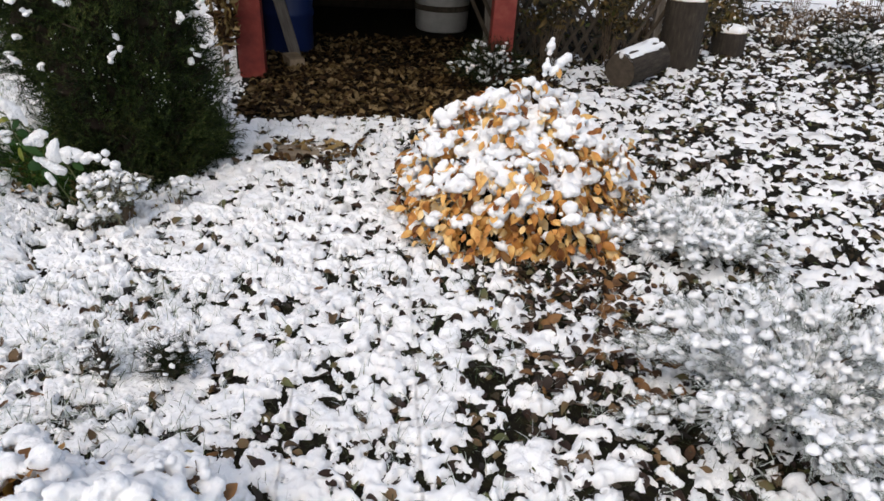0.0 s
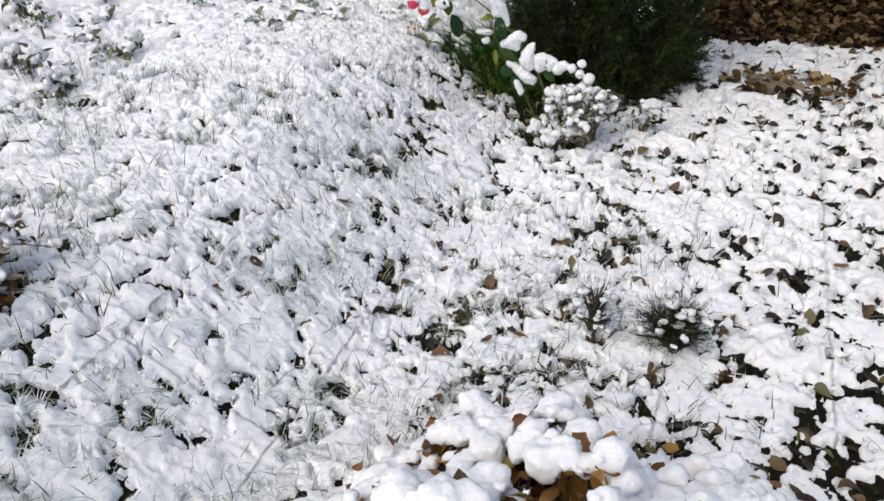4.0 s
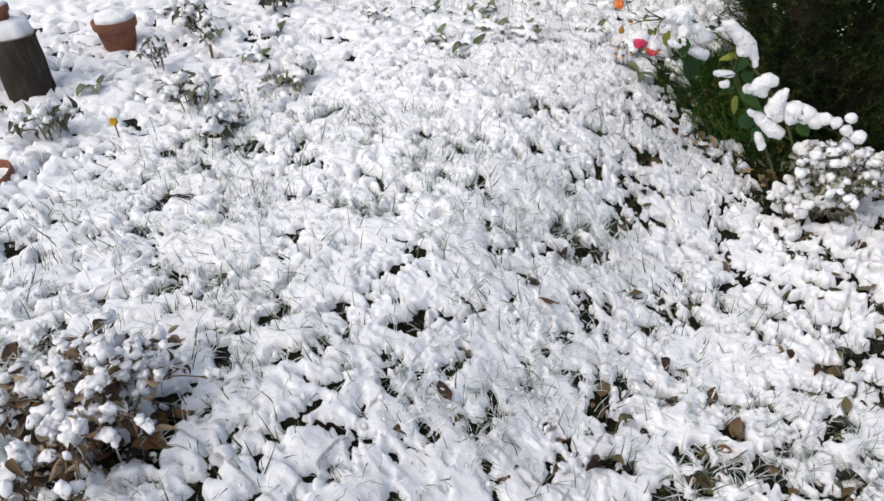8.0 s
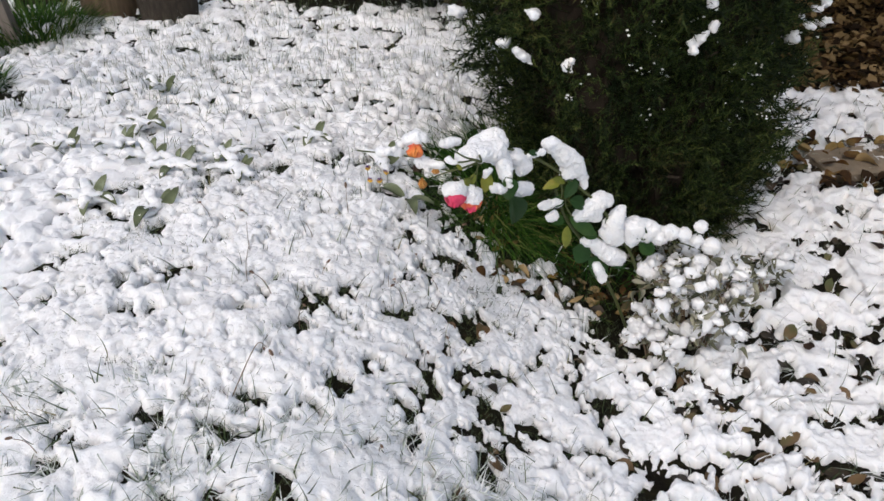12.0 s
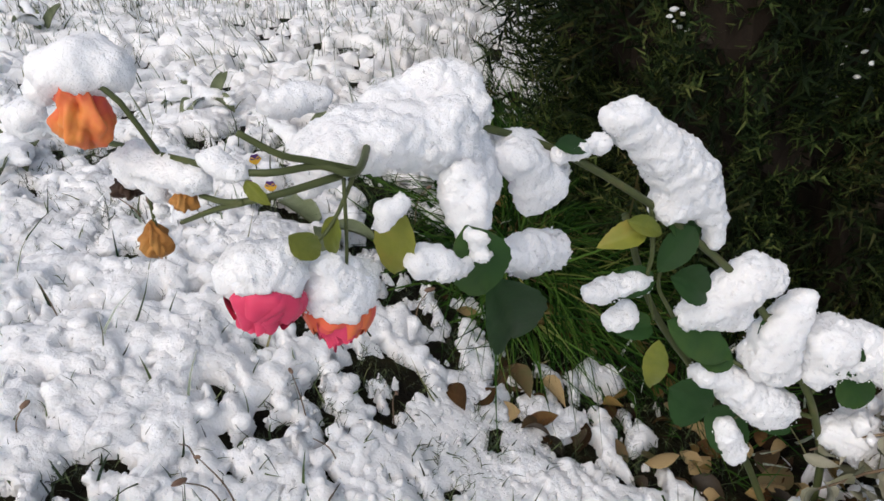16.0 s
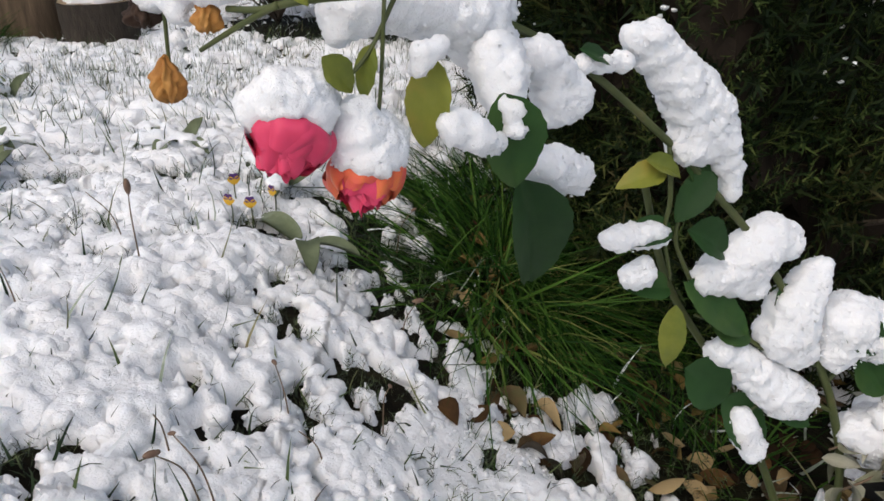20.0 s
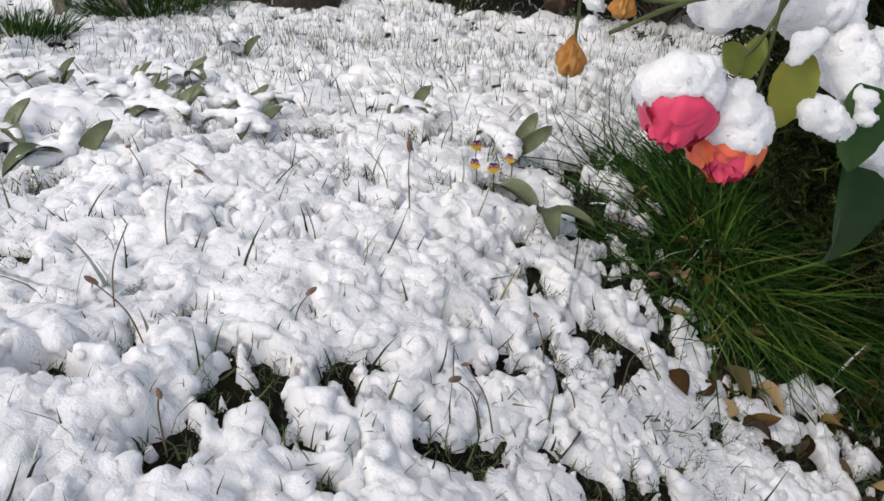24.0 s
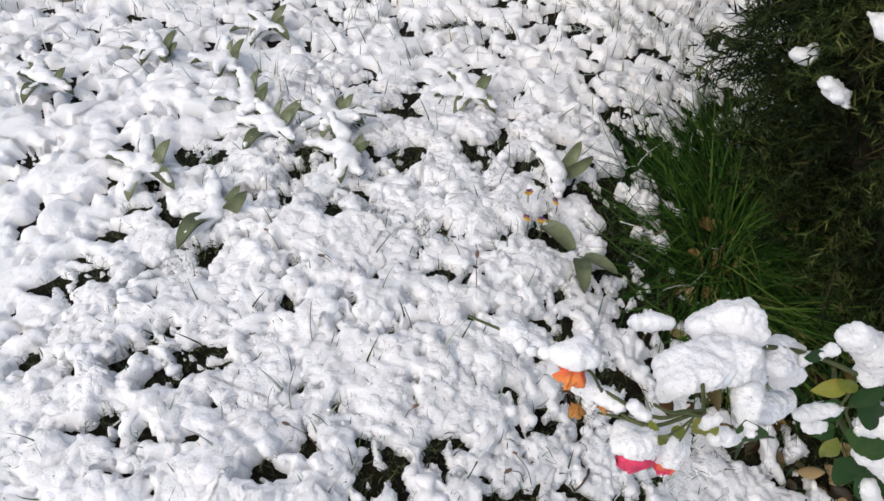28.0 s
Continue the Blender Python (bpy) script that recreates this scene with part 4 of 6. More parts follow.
ROSE_LEAVES = [
    ((-2.0417, 3.2091, 0.4090), (-2.0498, 3.2037, 0.3600), 0.025, YELLOW_LEAF, "yellowing leaf"),
    ((-2.0065, 3.2290, 0.3870), (-1.9950, 3.2350, 0.3270), 0.038, ROSE_LEAF, ""),
    ((-1.9946, 3.2614, 0.3253), (-1.9711, 3.2945, 0.2221), 0.050, ROSE_LEAF, "large dark green leaf"),
    ((-1.844, 3.395, 0.285), (-1.870, 3.380, 0.247), 0.026, ROSE_LEAF, ""),
    ((-1.883, 3.381, 0.290), (-1.920, 3.360, 0.286), 0.022, YELLOW_LEAF, "pale green leaf"),
    ((-1.872, 3.385, 0.240), (-1.915, 3.361, 0.235), 0.026, ROSE_LEAF, ""),
    ((-1.859, 3.385, 0.169), (-1.858, 3.380, 0.101), 0.022, YELLOW_LEAF, "yellowing leaf"),
    ((-1.823, 3.405, 0.143), (-1.779, 3.415, 0.120), 0.030, ROSE_LEAF, ""),
    ((-1.857, 3.390, 0.237), (-1.815, 3.398, 0.213), 0.034, ROSE_LEAF, ""),
    ((-1.797, 3.413, 0.058), (-1.744, 3.420, -0.010), 0.047, ROSE_LEAF, ""),
    ((-1.839, 3.400, 0.095), (-1.794, 3.395, 0.068), 0.050, ROSE_LEAF, ""),
    ((-1.673, 3.450, 0.087), (-1.635, 3.445, 0.045), 0.036, ROSE_LEAF, ""),
    ((-2.0687, 3.1794, 0.4216), (-2.0759, 3.1758, 0.3955), 0.013, YELLOW_LEAF, "yellowing leaf"),
    ((-2.0894, 3.1632, 0.4189), (-2.0768, 3.1722, 0.4), 0.015, YELLOW_LEAF, "yellowing leaf"),
    ((-1.867, 3.385, 0.185), (-1.906, 3.365, 0.198), 0.024, ROSE_LEAF, ""),
    ((-1.853, 3.390, 0.189), (-1.784, 3.405, 0.130), 0.038, ROSE_LEAF, ""),
    ((-1.742, 3.430, 0.066), (-1.779, 3.415, 0.070), 0.028, ROSE_LEAF, ""),
    ((-2.102, 3.1542, 0.4558), (-2.0912, 3.1524, 0.4432), 0.008, YELLOW_LEAF, "yellowing leaf"),
    ((-2.03, 3.2136, 0.3721), (-2.0114, 3.2305, 0.3537), 0.024, ROSE_LEAF, ""),
    ((-1.751, 3.427, 0.048), (-1.702, 3.430, 0.018), 0.028, ROSE_LEAF, ""),
    ((-1.900, 3.373, 0.302), (-1.868, 3.378, 0.288), 0.016, YELLOW_LEAF, "pale green leaf"),
    ((-1.9592, 3.3221, 0.3933), (-1.932, 3.345, 0.380), 0.014, ROSE_LEAF, ""),
    ((-1.870, 3.400, 0.31), (-1.835, 3.40, 0.265), 0.030, ROSE_LEAF, ""),
    ((-1.70, 3.44, 0.14), (-1.66, 3.43, 0.10), 0.034, ROSE_LEAF, ""),
    ((-1.76, 3.43, 0.17), (-1.73, 3.42, 0.12), 0.032, ROSE_LEAF, ""),
]
for k, (a, b, w, material, label) in enumerate(ROSE_LEAVES):
    a, b = RZ @ Vector(a), RZ @ Vector(b)
    me = rose_leaf_form((b - a).length, w, 0.25 + 0.2 * (k % 3), 0.25 - 0.15 * (k % 2), k, material)
    place("leaf", me, rose, a, b - a, (0.25 * math.sin(k), -0.75, 0.65), 1.0, label)

ROSE_SNOW = {
    "upper": [(-2.087, 3.212, 0.431, 0.0130), (-2.074, 3.222, 0.436, 0.0140), (-2.055, 3.236, 0.433, 0.0160), (-2.038, 3.252, 0.425, 0.0150), (-2.021, 3.270, 0.413, 0.0170), (-2.012, 3.279, 0.393, 0.0170), (-2.006, 3.285, 0.379, 0.0140), (-2.020, 3.270, 0.436, 0.0120), (-2.029, 3.261, 0.431, 0.0130), (-2.092, 3.209, 0.421, 0.0070), (-2.095, 3.240, 0.426, 0.0149), (-2.081, 3.251, 0.431, 0.0161), (-2.061, 3.266, 0.428, 0.0184), (-2.042, 3.283, 0.419, 0.0172), (-2.024, 3.302, 0.406, 0.0196), (-2.015, 3.312, 0.385, 0.0196)],
    "mound": [(-2.050, 3.320, 0.424, 0.020), (-2.028, 3.326, 0.426, 0.020), (-2.070, 3.302, 0.424, 0.016), (-2.040, 3.318, 0.438, 0.013), (-2.015, 3.312, 0.418, 0.015)],
    "sprig": [(-2.120, 3.280, 0.440, 0.011), (-2.134, 3.276, 0.438, 0.009), (-2.106, 3.284, 0.438, 0.008)],
    "drip": [(-2.008, 3.246, 0.390, 0.015), (-2.004, 3.236, 0.378, 0.010), (-1.999, 3.229, 0.366, 0.006), (-2.012, 3.252, 0.400, 0.015)],
    "lobe": [(-1.986, 3.302, 0.391, 0.0140), (-1.975, 3.312, 0.379, 0.0130), (-1.966, 3.321, 0.361, 0.0160), (-1.973, 3.314, 0.355, 0.0120), (-1.987, 3.331, 0.384, 0.0154), (-1.975, 3.342, 0.371, 0.0143), (-1.965, 3.351, 0.352, 0.0176), (-1.973, 3.344, 0.346, 0.0132)],
    "ridge": [(-1.9562, 3.3257, 0.3821, 0.0059), (-1.947, 3.3371, 0.3802, 0.006), (-1.936, 3.347, 0.379, 0.006), (-1.926, 3.356, 0.379, 0.007)],
    "arch": [(-1.916, 3.365, 0.391, 0.013), (-1.905, 3.373, 0.387, 0.016), (-1.891, 3.38, 0.37, 0.018), (-1.879, 3.386, 0.354, 0.020), (-1.862, 3.395, 0.345, 0.018), (-1.849, 3.401, 0.327, 0.018), (-1.865, 3.393, 0.323, 0.018), (-1.868, 3.39, 0.306, 0.015), (-1.839, 3.405, 0.305, 0.016), (-1.827, 3.41, 0.282, 0.011), (-1.824, 3.41, 0.264, 0.008)],
    "block": [(-1.977, 3.2917, 0.3211, 0.0164), (-1.9592, 3.3201, 0.3073, 0.0158), (-1.9873, 3.2733, 0.3303, 0.0085)],
    "shelf": [(-1.922, 3.354, 0.242, 0.009), (-1.905, 3.367, 0.238, 0.011), (-1.888, 3.376, 0.236, 0.011), (-1.879, 3.381, 0.236, 0.008)],
    "slope": [(-1.784, 3.424, 0.217, 0.021), (-1.768, 3.429, 0.212, 0.018), (-1.802, 3.417, 0.198, 0.023), (-1.822, 3.408, 0.19, 0.019), (-1.835, 3.401, 0.186, 0.013), (-1.789, 3.421, 0.174, 0.016)],
    "horn": [(-1.728, 3.439, 0.183, 0.010), (-1.735, 3.437, 0.166, 0.019), (-1.743, 3.433, 0.145, 0.025), (-1.75, 3.43, 0.118, 0.025), (-1.73, 3.435, 0.099, 0.018)],
    "balls": [(-1.691, 3.447, 0.123, 0.031), (-1.693, 3.445, 0.102, 0.025), (-1.655, 3.456, 0.109, 0.029), (-1.664, 3.454, 0.125, 0.02), (-1.625, 3.46, 0.094, 0.026)],
    "crust": [(-1.807, 3.41, 0.11, 0.014), (-1.784, 3.42, 0.092, 0.018), (-1.759, 3.426, 0.069, 0.021), (-1.737, 3.431, 0.051, 0.024), (-1.719, 3.436, 0.042, 0.018)],
    "streak": [(-1.778, 3.412, 0.035, 0.012), (-1.77, 3.412, 0.016, 0.014), (-1.76, 3.414, -0.003, 0.013)],
    "crumb": [(-1.893, 3.373, 0.204, 0.012), (-1.902, 3.367, 0.204, 0.009)],
    "foot": [(-1.633, 3.456, -0.007, 0.029), (-1.657, 3.45, -0.001, 0.017), (-1.611, 3.46, -0.028, 0.027)],
    "tip": [(-2.2532, 3.2118, 0.454, 0.0117), (-2.2307, 3.2028, 0.4567, 0.0081), (-2.2136, 3.1956, 0.4594, 0.009)],
    "buds": [(-2.1749, 3.1776, 0.4468, 0.0099), (-2.1623, 3.174, 0.4495, 0.0099), (-2.1461, 3.1686, 0.4486, 0.009), (-2.1326, 3.1641, 0.4495, 0.0072), (-2.1182, 3.1596, 0.4621, 0.0072), (-2.1065, 3.156, 0.4594, 0.0054), (-2.1578, 3.1695, 0.4342, 0.0045), (-2.1614, 3.1704, 0.4234, 0.0045)],
    "leaf_cap": [(-2.0462, 3.1956, 0.4144, 0.0063), (-2.0498, 3.1938, 0.4063, 0.0045), (-2.0399, 3.2019, 0.4171, 0.0054)],
    "bloom_cap": [(-2.114, 3.155, 0.396, 0.0099), (-2.102, 3.155, 0.405, 0.0126), (-2.090, 3.164, 0.405, 0.0108), (-2.098, 3.160, 0.395, 0.0144), (-2.090, 3.161, 0.389, 0.0099), (-2.116, 3.154, 0.391, 0.0072), (-2.106, 3.160, 0.396, 0.0170), (-2.112, 3.172, 0.390, 0.0160), (-2.096, 3.170, 0.388, 0.0140)],
    "coral_cap": [(-2.071, 3.181, 0.376, 0.0162), (-2.072, 3.179, 0.387, 0.0108), (-2.062, 3.185, 0.367, 0.0117), (-2.076, 3.174, 0.372, 0.0117), (-2.061, 3.172, 0.366, 0.0090), (-2.055, 3.181, 0.366, 0.0072), (-2.072, 3.182, 0.374, 0.0160), (-2.064, 3.192, 0.368, 0.0150), (-2.078, 3.194, 0.368, 0.0140)],
    "far_end": [(-1.60, 3.45, 0.11, 0.02), (-1.568, 3.45, 0.104, 0.018), (-1.535, 3.45, 0.085, 0.017), (-1.497, 3.45, 0.07, 0.022), (-1.523, 3.44, 0.026, 0.024), (-1.465, 3.45, 0.019, 0.024), (-1.54, 3.43, -0.018, 0.022), (-1.50, 3.44, 0.0, 0.02), (-1.43, 3.45, -0.02, 0.022)],
    "lone_ball": [(-1.53, 3.45, 0.126, 0.016)],
}
ROSE_SNOW["leaf_load"] = [(-2.032, 3.208, 0.374, 0.009), (-2.024, 3.214, 0.368, 0.010), (-2.016, 3.220, 0.362, 0.009), (-2.009, 3.226, 0.358, 0.006)]
for key in ("bloom_cap", "coral_cap"):
    ROSE_SNOW[key] = [(x - 0.005, y, z - 0.002, r) for x, y, z, r in ROSE_SNOW[key]]
for key, balls in ROSE_SNOW.items():
    pairs = [(a, b) for a, b in itertools.combinations(balls, 2) if key not in ("far_end", "balls", "foot") and math.dist(a[:3], b[:3]) < 1.25 * (a[3] + b[3])]
    balls = balls + [tuple(0.5 * (p + q) for p, q in zip(a, b)) for a, b in pairs]
    snow_mass("snow_clump", rose, rose_points(balls), 0.0021, 0.0080, 0.012, "clump of fresh snow", 0.95, 7)


def grains(parent, balls, count, size, seed, label):
    """Loose flakes that fur the skin of heaped snow."""
    rng = np.random.default_rng(seed)
    b = np.array(balls)
    pick = rng.choice(len(b), count, p=b[:, 3] ** 2 / (b[:, 3] ** 2).sum())
    d = unit(rng, count)
    pos = b[pick, :3] + d * b[pick, 3:] * [1, 1, 0.95] * rng.uniform(0.97, 1.07, (count, 1))
    near_one = np.full(count, True)
    for k in range(len(b)):
        inside = np.linalg.norm(pos - b[k, :3], axis=1) < 0.9 * b[k, 3]
        near_one &= ~inside
    pos = pos[near_one]
    kind = rng.integers(0, len(CRUMBS), len(pos))
    out = []
    for k, (v, f) in enumerate(CRUMBS):
        m = kind == k
        s = size * rng.uniform(0.5, 1.4, m.sum())
        out.append(scatter(v, f, frames_along(unit(rng, m.sum()), unit(rng, m.sum()), np.stack([s, 0.7 * s, 0.6 * s], 1)), pos[m]))
    v, f = merged(out)
    tagged(part("snow_dust", mesh_of("snow_dust", v, f, SNOW_CLUMP), parent, label), kind="stuff")


grains(rose, rose_points([b for balls in ROSE_SNOW.values() for b in balls]), 8000, 0.0026, 191, "loose flakes on the snow")
v, f = tube(curve_through(rose_points([(-1.55, 3.45, 0.06), (-1.54, 3.45, 0.09), (-1.53, 3.45, 0.12)]), 6), [0.002, 0.0015], 6)
part("cane", mesh_of("cane", v, f, CANE), rose)


def petal_form(width, height, cup, flare, seed):
    """One petal: a cupped sheet rising from its foot, its rim turned out and wavy."""
    rng = np.random.default_rng(seed)
    ph, crease = rng.uniform(0, 6.28), rng.uniform(0, 6.28)
    cup, height = cup * rng.uniform(0.86, 1.12), height * rng.uniform(0.85, 1.1)
    v, f = [], []
    nu, nv = 14, 8
    for j in range(nv + 1):
        t = j / nv
        for i in range(nu + 1):
            q = 2 * i / nu - 1
            ang = q * 0.95
            w = width * math.sin(0.25 + 1.45 * t ** 0.7)
            rim = 1 - 0.14 * q * q
            out = cup * math.sin(math.pi * min(1, 0.15 + 0.75 * t)) + flare * t ** 3 + 0.05 * width * t * math.sin(8 * q + crease) + 0.10 * width * t ** 3 * math.sin(3 * q + ph)
            v.append((math.sin(ang) * w, out - (1 - math.cos(ang)) * w * 0.7, height * t * rim + 0.07 * height * t * math.sin(5 * q + ph)))
    for j in range(nv):
        for i in range(nu):
            a = j * (nu + 1) + i
            f.append((a, a + 1, a + nu + 2, a + nu + 1))
    return np.array(v), np.array(f)


def bloom(name, centre, axis, size, material, inner, seed, label, rings=6):
    """A full rose: rings of cupped petals round a closed heart, with a green calyx behind."""
    c = RZ @ Vector(centre)
    head = new(name)
    head.empty_display_size = 0.01
    head.parent = rose
    head.matrix_basis = Matrix.Translation(c) @ Vector(axis).to_track_quat("Z", "Y").to_matrix().to_4x4()
    tagged(head, label)
    rng = np.random.default_rng(seed)
    for ring in range(rings):
        n = 4 + ring
        for k in range(n):
            q = (ring + 1) / rings
            pv, pf = petal_form(size * (0.26 + 0.24 * q), size * (1.0 - 0.27 * q), size * (0.10 + 0.50 * q), size * 0.22 * q, seed * 50 + ring * 7 + k)
            a = 6.283 * (k + 0.5 * ring) / n + rng.uniform(-0.2, 0.2)
            me = mesh_of("petal", pv - [0, 0, size * 0.5], pf, inner if ring < rings - 2 else material)
            part("petal", me, head, "", pose(0, 0, 0, rng.uniform(-14, 10), rng.uniform(-8, 8), math.degrees(a)))
    bv, bf = blob_form(seed, 6, 9, 0.1)
    part("calyx", mesh_of("calyx", bv * [size * 0.45, size * 0.45, size * 0.5] - [0, 0, size * 0.55], bf, CANE), head, "green calyx")
    return head


bloom("bloom", (-2.1079, 3.156, 0.3772), (-0.25, -0.50, -0.80), 0.0335, PINK, PINK, 4, "pink rose bloom hanging under a cap of snow")
bloom("bloom", (-2.0763, 3.1785, 0.352), (0.05, -0.62, -0.68), 0.033, CORAL, PINK, 6, "pink and orange rose bloom hanging under snow")


def withered(centre, r, material, seed, label, squash=1.1):
    """A shrivelled head: crumpled petals closed round a knot, hanging down."""
    c = RZ @ Vector(centre)
    bm = bmesh.new()
    bmesh.ops.create_icosphere(bm, subdivisions=4, radius=r)
    for v in bm.verts:
        a = math.atan2(v.co.y, v.co.x)
        k = (0.72 - 0.30 * v.co.z / r) * (1 + 0.26 * math.sin(5 * a + seed + 2 * v.co.z / r) + 0.16 * math.sin(11 * a - 5 * v.co.z / r)) + 0.35 * noise.noise(v.co / r * 2.2 + Vector((seed, 0, 0)))
        v.co.x *= k
        v.co.y *= k
        v.co.z *= squash * (1.1 + 0.22 * math.sin(5 * a + seed))
    for fc in bm.faces:
        fc.smooth = True
    me = bpy.data.meshes.new("withered_head")
    bm.to_mesh(me)
    bm.free()
    me.materials.append(material)
    return part("withered_head", me, rose, label, Matrix.Translation(c))


withered((-2.1710, 3.1731, 0.4040), 0.0088, WITHERED, 1, "dry orange withered bloom")
withered((-2.1803, 3.1776, 0.436), 0.0095, BROWN_LEAF, 2, "brown withered bloom", 0.7)
withered((-2.1443, 3.1677, 0.436), 0.0075, WITHERED, 3, "dry withered bud", 0.9)
withered((-2.180, 3.161, 0.487), 0.0150, CORAL, 4, "orange and pink drooping bud")
v, f = tube(curve_through(rose_points([(-2.150, 3.165, 0.463), (-2.163, 3.162, 0.495), (-2.180, 3.161, 0.500)]), 6), [0.0015, 0.0015], 6)
part("cane", mesh_of("cane", v, f, CANE), rose)
snow_mass("snow_clump", rose, rose_points([(-2.180, 3.165, 0.506, 0.014), (-2.168, 3.170, 0.503, 0.013), (-2.192, 3.166, 0.502, 0.012), (-2.178, 3.176, 0.505, 0.013), (-2.206, 3.172, 0.490, 0.008), (-2.222, 3.180, 0.474, 0.007), (-2.236, 3.188, 0.468, 0.008)]), 0.0022, 0.0055, 0.014, "clump of fresh snow", 0.95, 12)


# ---- the lush grass under the rose ----
def grass_tuft(x, y, r, count, height, seed, label, material, lean=0.55, width=0.0035, droop=0.5):
    t = thing("grass_tuft", x, y, float(land(x, y)), label, "grass")
    rng = np.random.default_rng(seed)
    a, q = rng.uniform(0, 6.283, count), np.sqrt(rng.uniform(0, 1, count))
    pos = np.stack([r * q * np.cos(a), r * q * np.sin(a), np.zeros(count)], 1)
    pos[:, 2] = land(x + pos[:, 0], y + pos[:, 1]) - land(x, y) - 0.015
    d = np.stack([lean * q * np.cos(a), lean * q * np.sin(a), np.ones(count)], 1) + rng.normal(0, 0.28, (count, 3)) * [1, 1, 0.2]
    up = -np.stack([np.cos(a), np.sin(a), np.zeros(count)], 1) + 0.4 * rng.normal(size=(count, 3))
    h = height * rng.uniform(0.45, 1.2, count)
    v0, f0 = blade_form(5, 1.0, droop)
    one = mesh_of("blade", v0 * [1.0, width * 1.1 / height, 1.0], f0, material)
    for k in range(30):
        place("blade", one, t, pos[k], d[k], up[k], h[k])
    v, f = scatter(v0, f0, frames_along(d[30:], up[30:], np.stack([h[30:], width * rng.uniform(0.6, 1.3, count - 30), h[30:]], 1)), pos[30:])
    tagged(part("foliage", mesh_of("foliage", v, f, material), t, "long arching blades"), kind="stuff")
    return t


grass_tuft(-2.02, 3.84, 0.16, 800, 0.18, 51, "lush green grass tuft in the shelter of the rose", DARK_GRASS, 1.3, 0.0032, 0.9)
grass_tuft(-1.76, 3.80, 0.18, 300, 0.11, 52, "lush green grass tuft in the shelter of the rose", DARK_GRASS, 1.2, 0.0026, 0.8)
grass_tuft(-2.02, 3.97, 0.16, 1300, 0.23, 53, "lush green grass tuft beside the conifer", DARK_GRASS, 1.6, 0.0036, 0.9)
grass_tuft(-1.99, 4.20, 0.15, 800, 0.17, 57, "lush green grass tuft beside the conifer", DARK_GRASS, 1.4, 0.0034, 0.8)
grass_tuft(-1.74, 3.62, 0.14, 150, 0.08, 54, "lush green grass tuft at the foot of the rose", DARK_GRASS, 0.7)
grass_tuft(-4.53, 5.82, 0.31, 1500, 0.19, 55, "green grass tuft by the wooden stakes", DARK_GRASS, 0.6, 0.005)
grass_tuft(-4.22, 4.72, 0.17, 700, 0.13, 56, "green grass tuft by the wooden stakes", DARK_GRASS, 0.6, 0.005)


# ---- grass and small weeds standing out of the snow ----
def field(name, count, seed, spots, height, width, material, label, bend=0.4, flat=0.6):
    """Loose blades over stretches of (x0, x1, y0, y1, share)."""
    rng = np.random.default_rng(seed)
    xy = []
    for x0, x1, y0, y1, share in spots:
        n = int(count * share)
        xy.append(np.stack([rng.uniform(x0, x1, n), rng.uniform(y0, y1, n)], 1))
    xy = np.concatenate(xy)
    keep = value_noise(xy[:, 0], xy[:, 1], 0.30, seed) + 0.7 * value_noise(xy[:, 0], xy[:, 1], 0.10, seed + 1) > rng.uniform(-1.1, 0.9, len(xy))
    keep &= ~((xy[:, 0] > -1.15) & (xy[:, 0] < 1.0) & (xy[:, 1] > 5.0))
    xy = xy[keep]
    n = len(xy)
    gust = 3.0 * value_noise(xy[:, 0], xy[:, 1], 0.35, seed + 2) + rng.normal(0, 0.9, n)
    tilt = np.abs(rng.normal(0, flat, n))
    d = np.stack([tilt * np.cos(gust), tilt * np.sin(gust), np.ones(n)], 1)
    h = height * rng.uniform(0.5, 1.35, n)
    pos = np.stack([xy[:, 0], xy[:, 1], land(xy[:, 0], xy[:, 1]) + np.clip(snow_depth(xy[:, 0], xy[:, 1]), 0, 1) * 0.6 - 0.006], 1)
    v0, f0 = blade_form(3, 1.0, bend)
    rot = frames_along(d, unit(rng, n), np.stack([h, width * rng.uniform(0.6, 1.3, n), h], 1))
    v, f = scatter(v0, f0, rot, pos)
    tagged(new(name, mesh_of(name, v, f, material)), label, "grass", kind="stuff")


LAWN = [(-3.6, -0.9, 0.6, 2.9, 0.36), (-3.0, -1.7, 2.7, 3.9, 0.025), (-4.8, -1.8, 3.9, 7.0, 0.17), (-1.7, 1.5, 1.2, 4.8, 0.18), (1.0, 4.5, 2.5, 8.0, 0.06)]
field("lawn_grass", 19000, 61, LAWN, 0.062, 0.0028, GRASS, "thin green and straw-coloured grass blades sticking out of the snow")
field("frosted_grass", 14000, 62, LAWN, 0.052, 0.0040, FROST_GRASS, "grass blades furred with frost and snow", 0.6, 0.95)
field("lawn_grass", 5200, 63, [(-3.9, -2.0, 4.4, 6.2, 1.0)], 0.055, 0.0022, GRASS, "upright grass blades at the back of the bed", 0.3, 0.3)


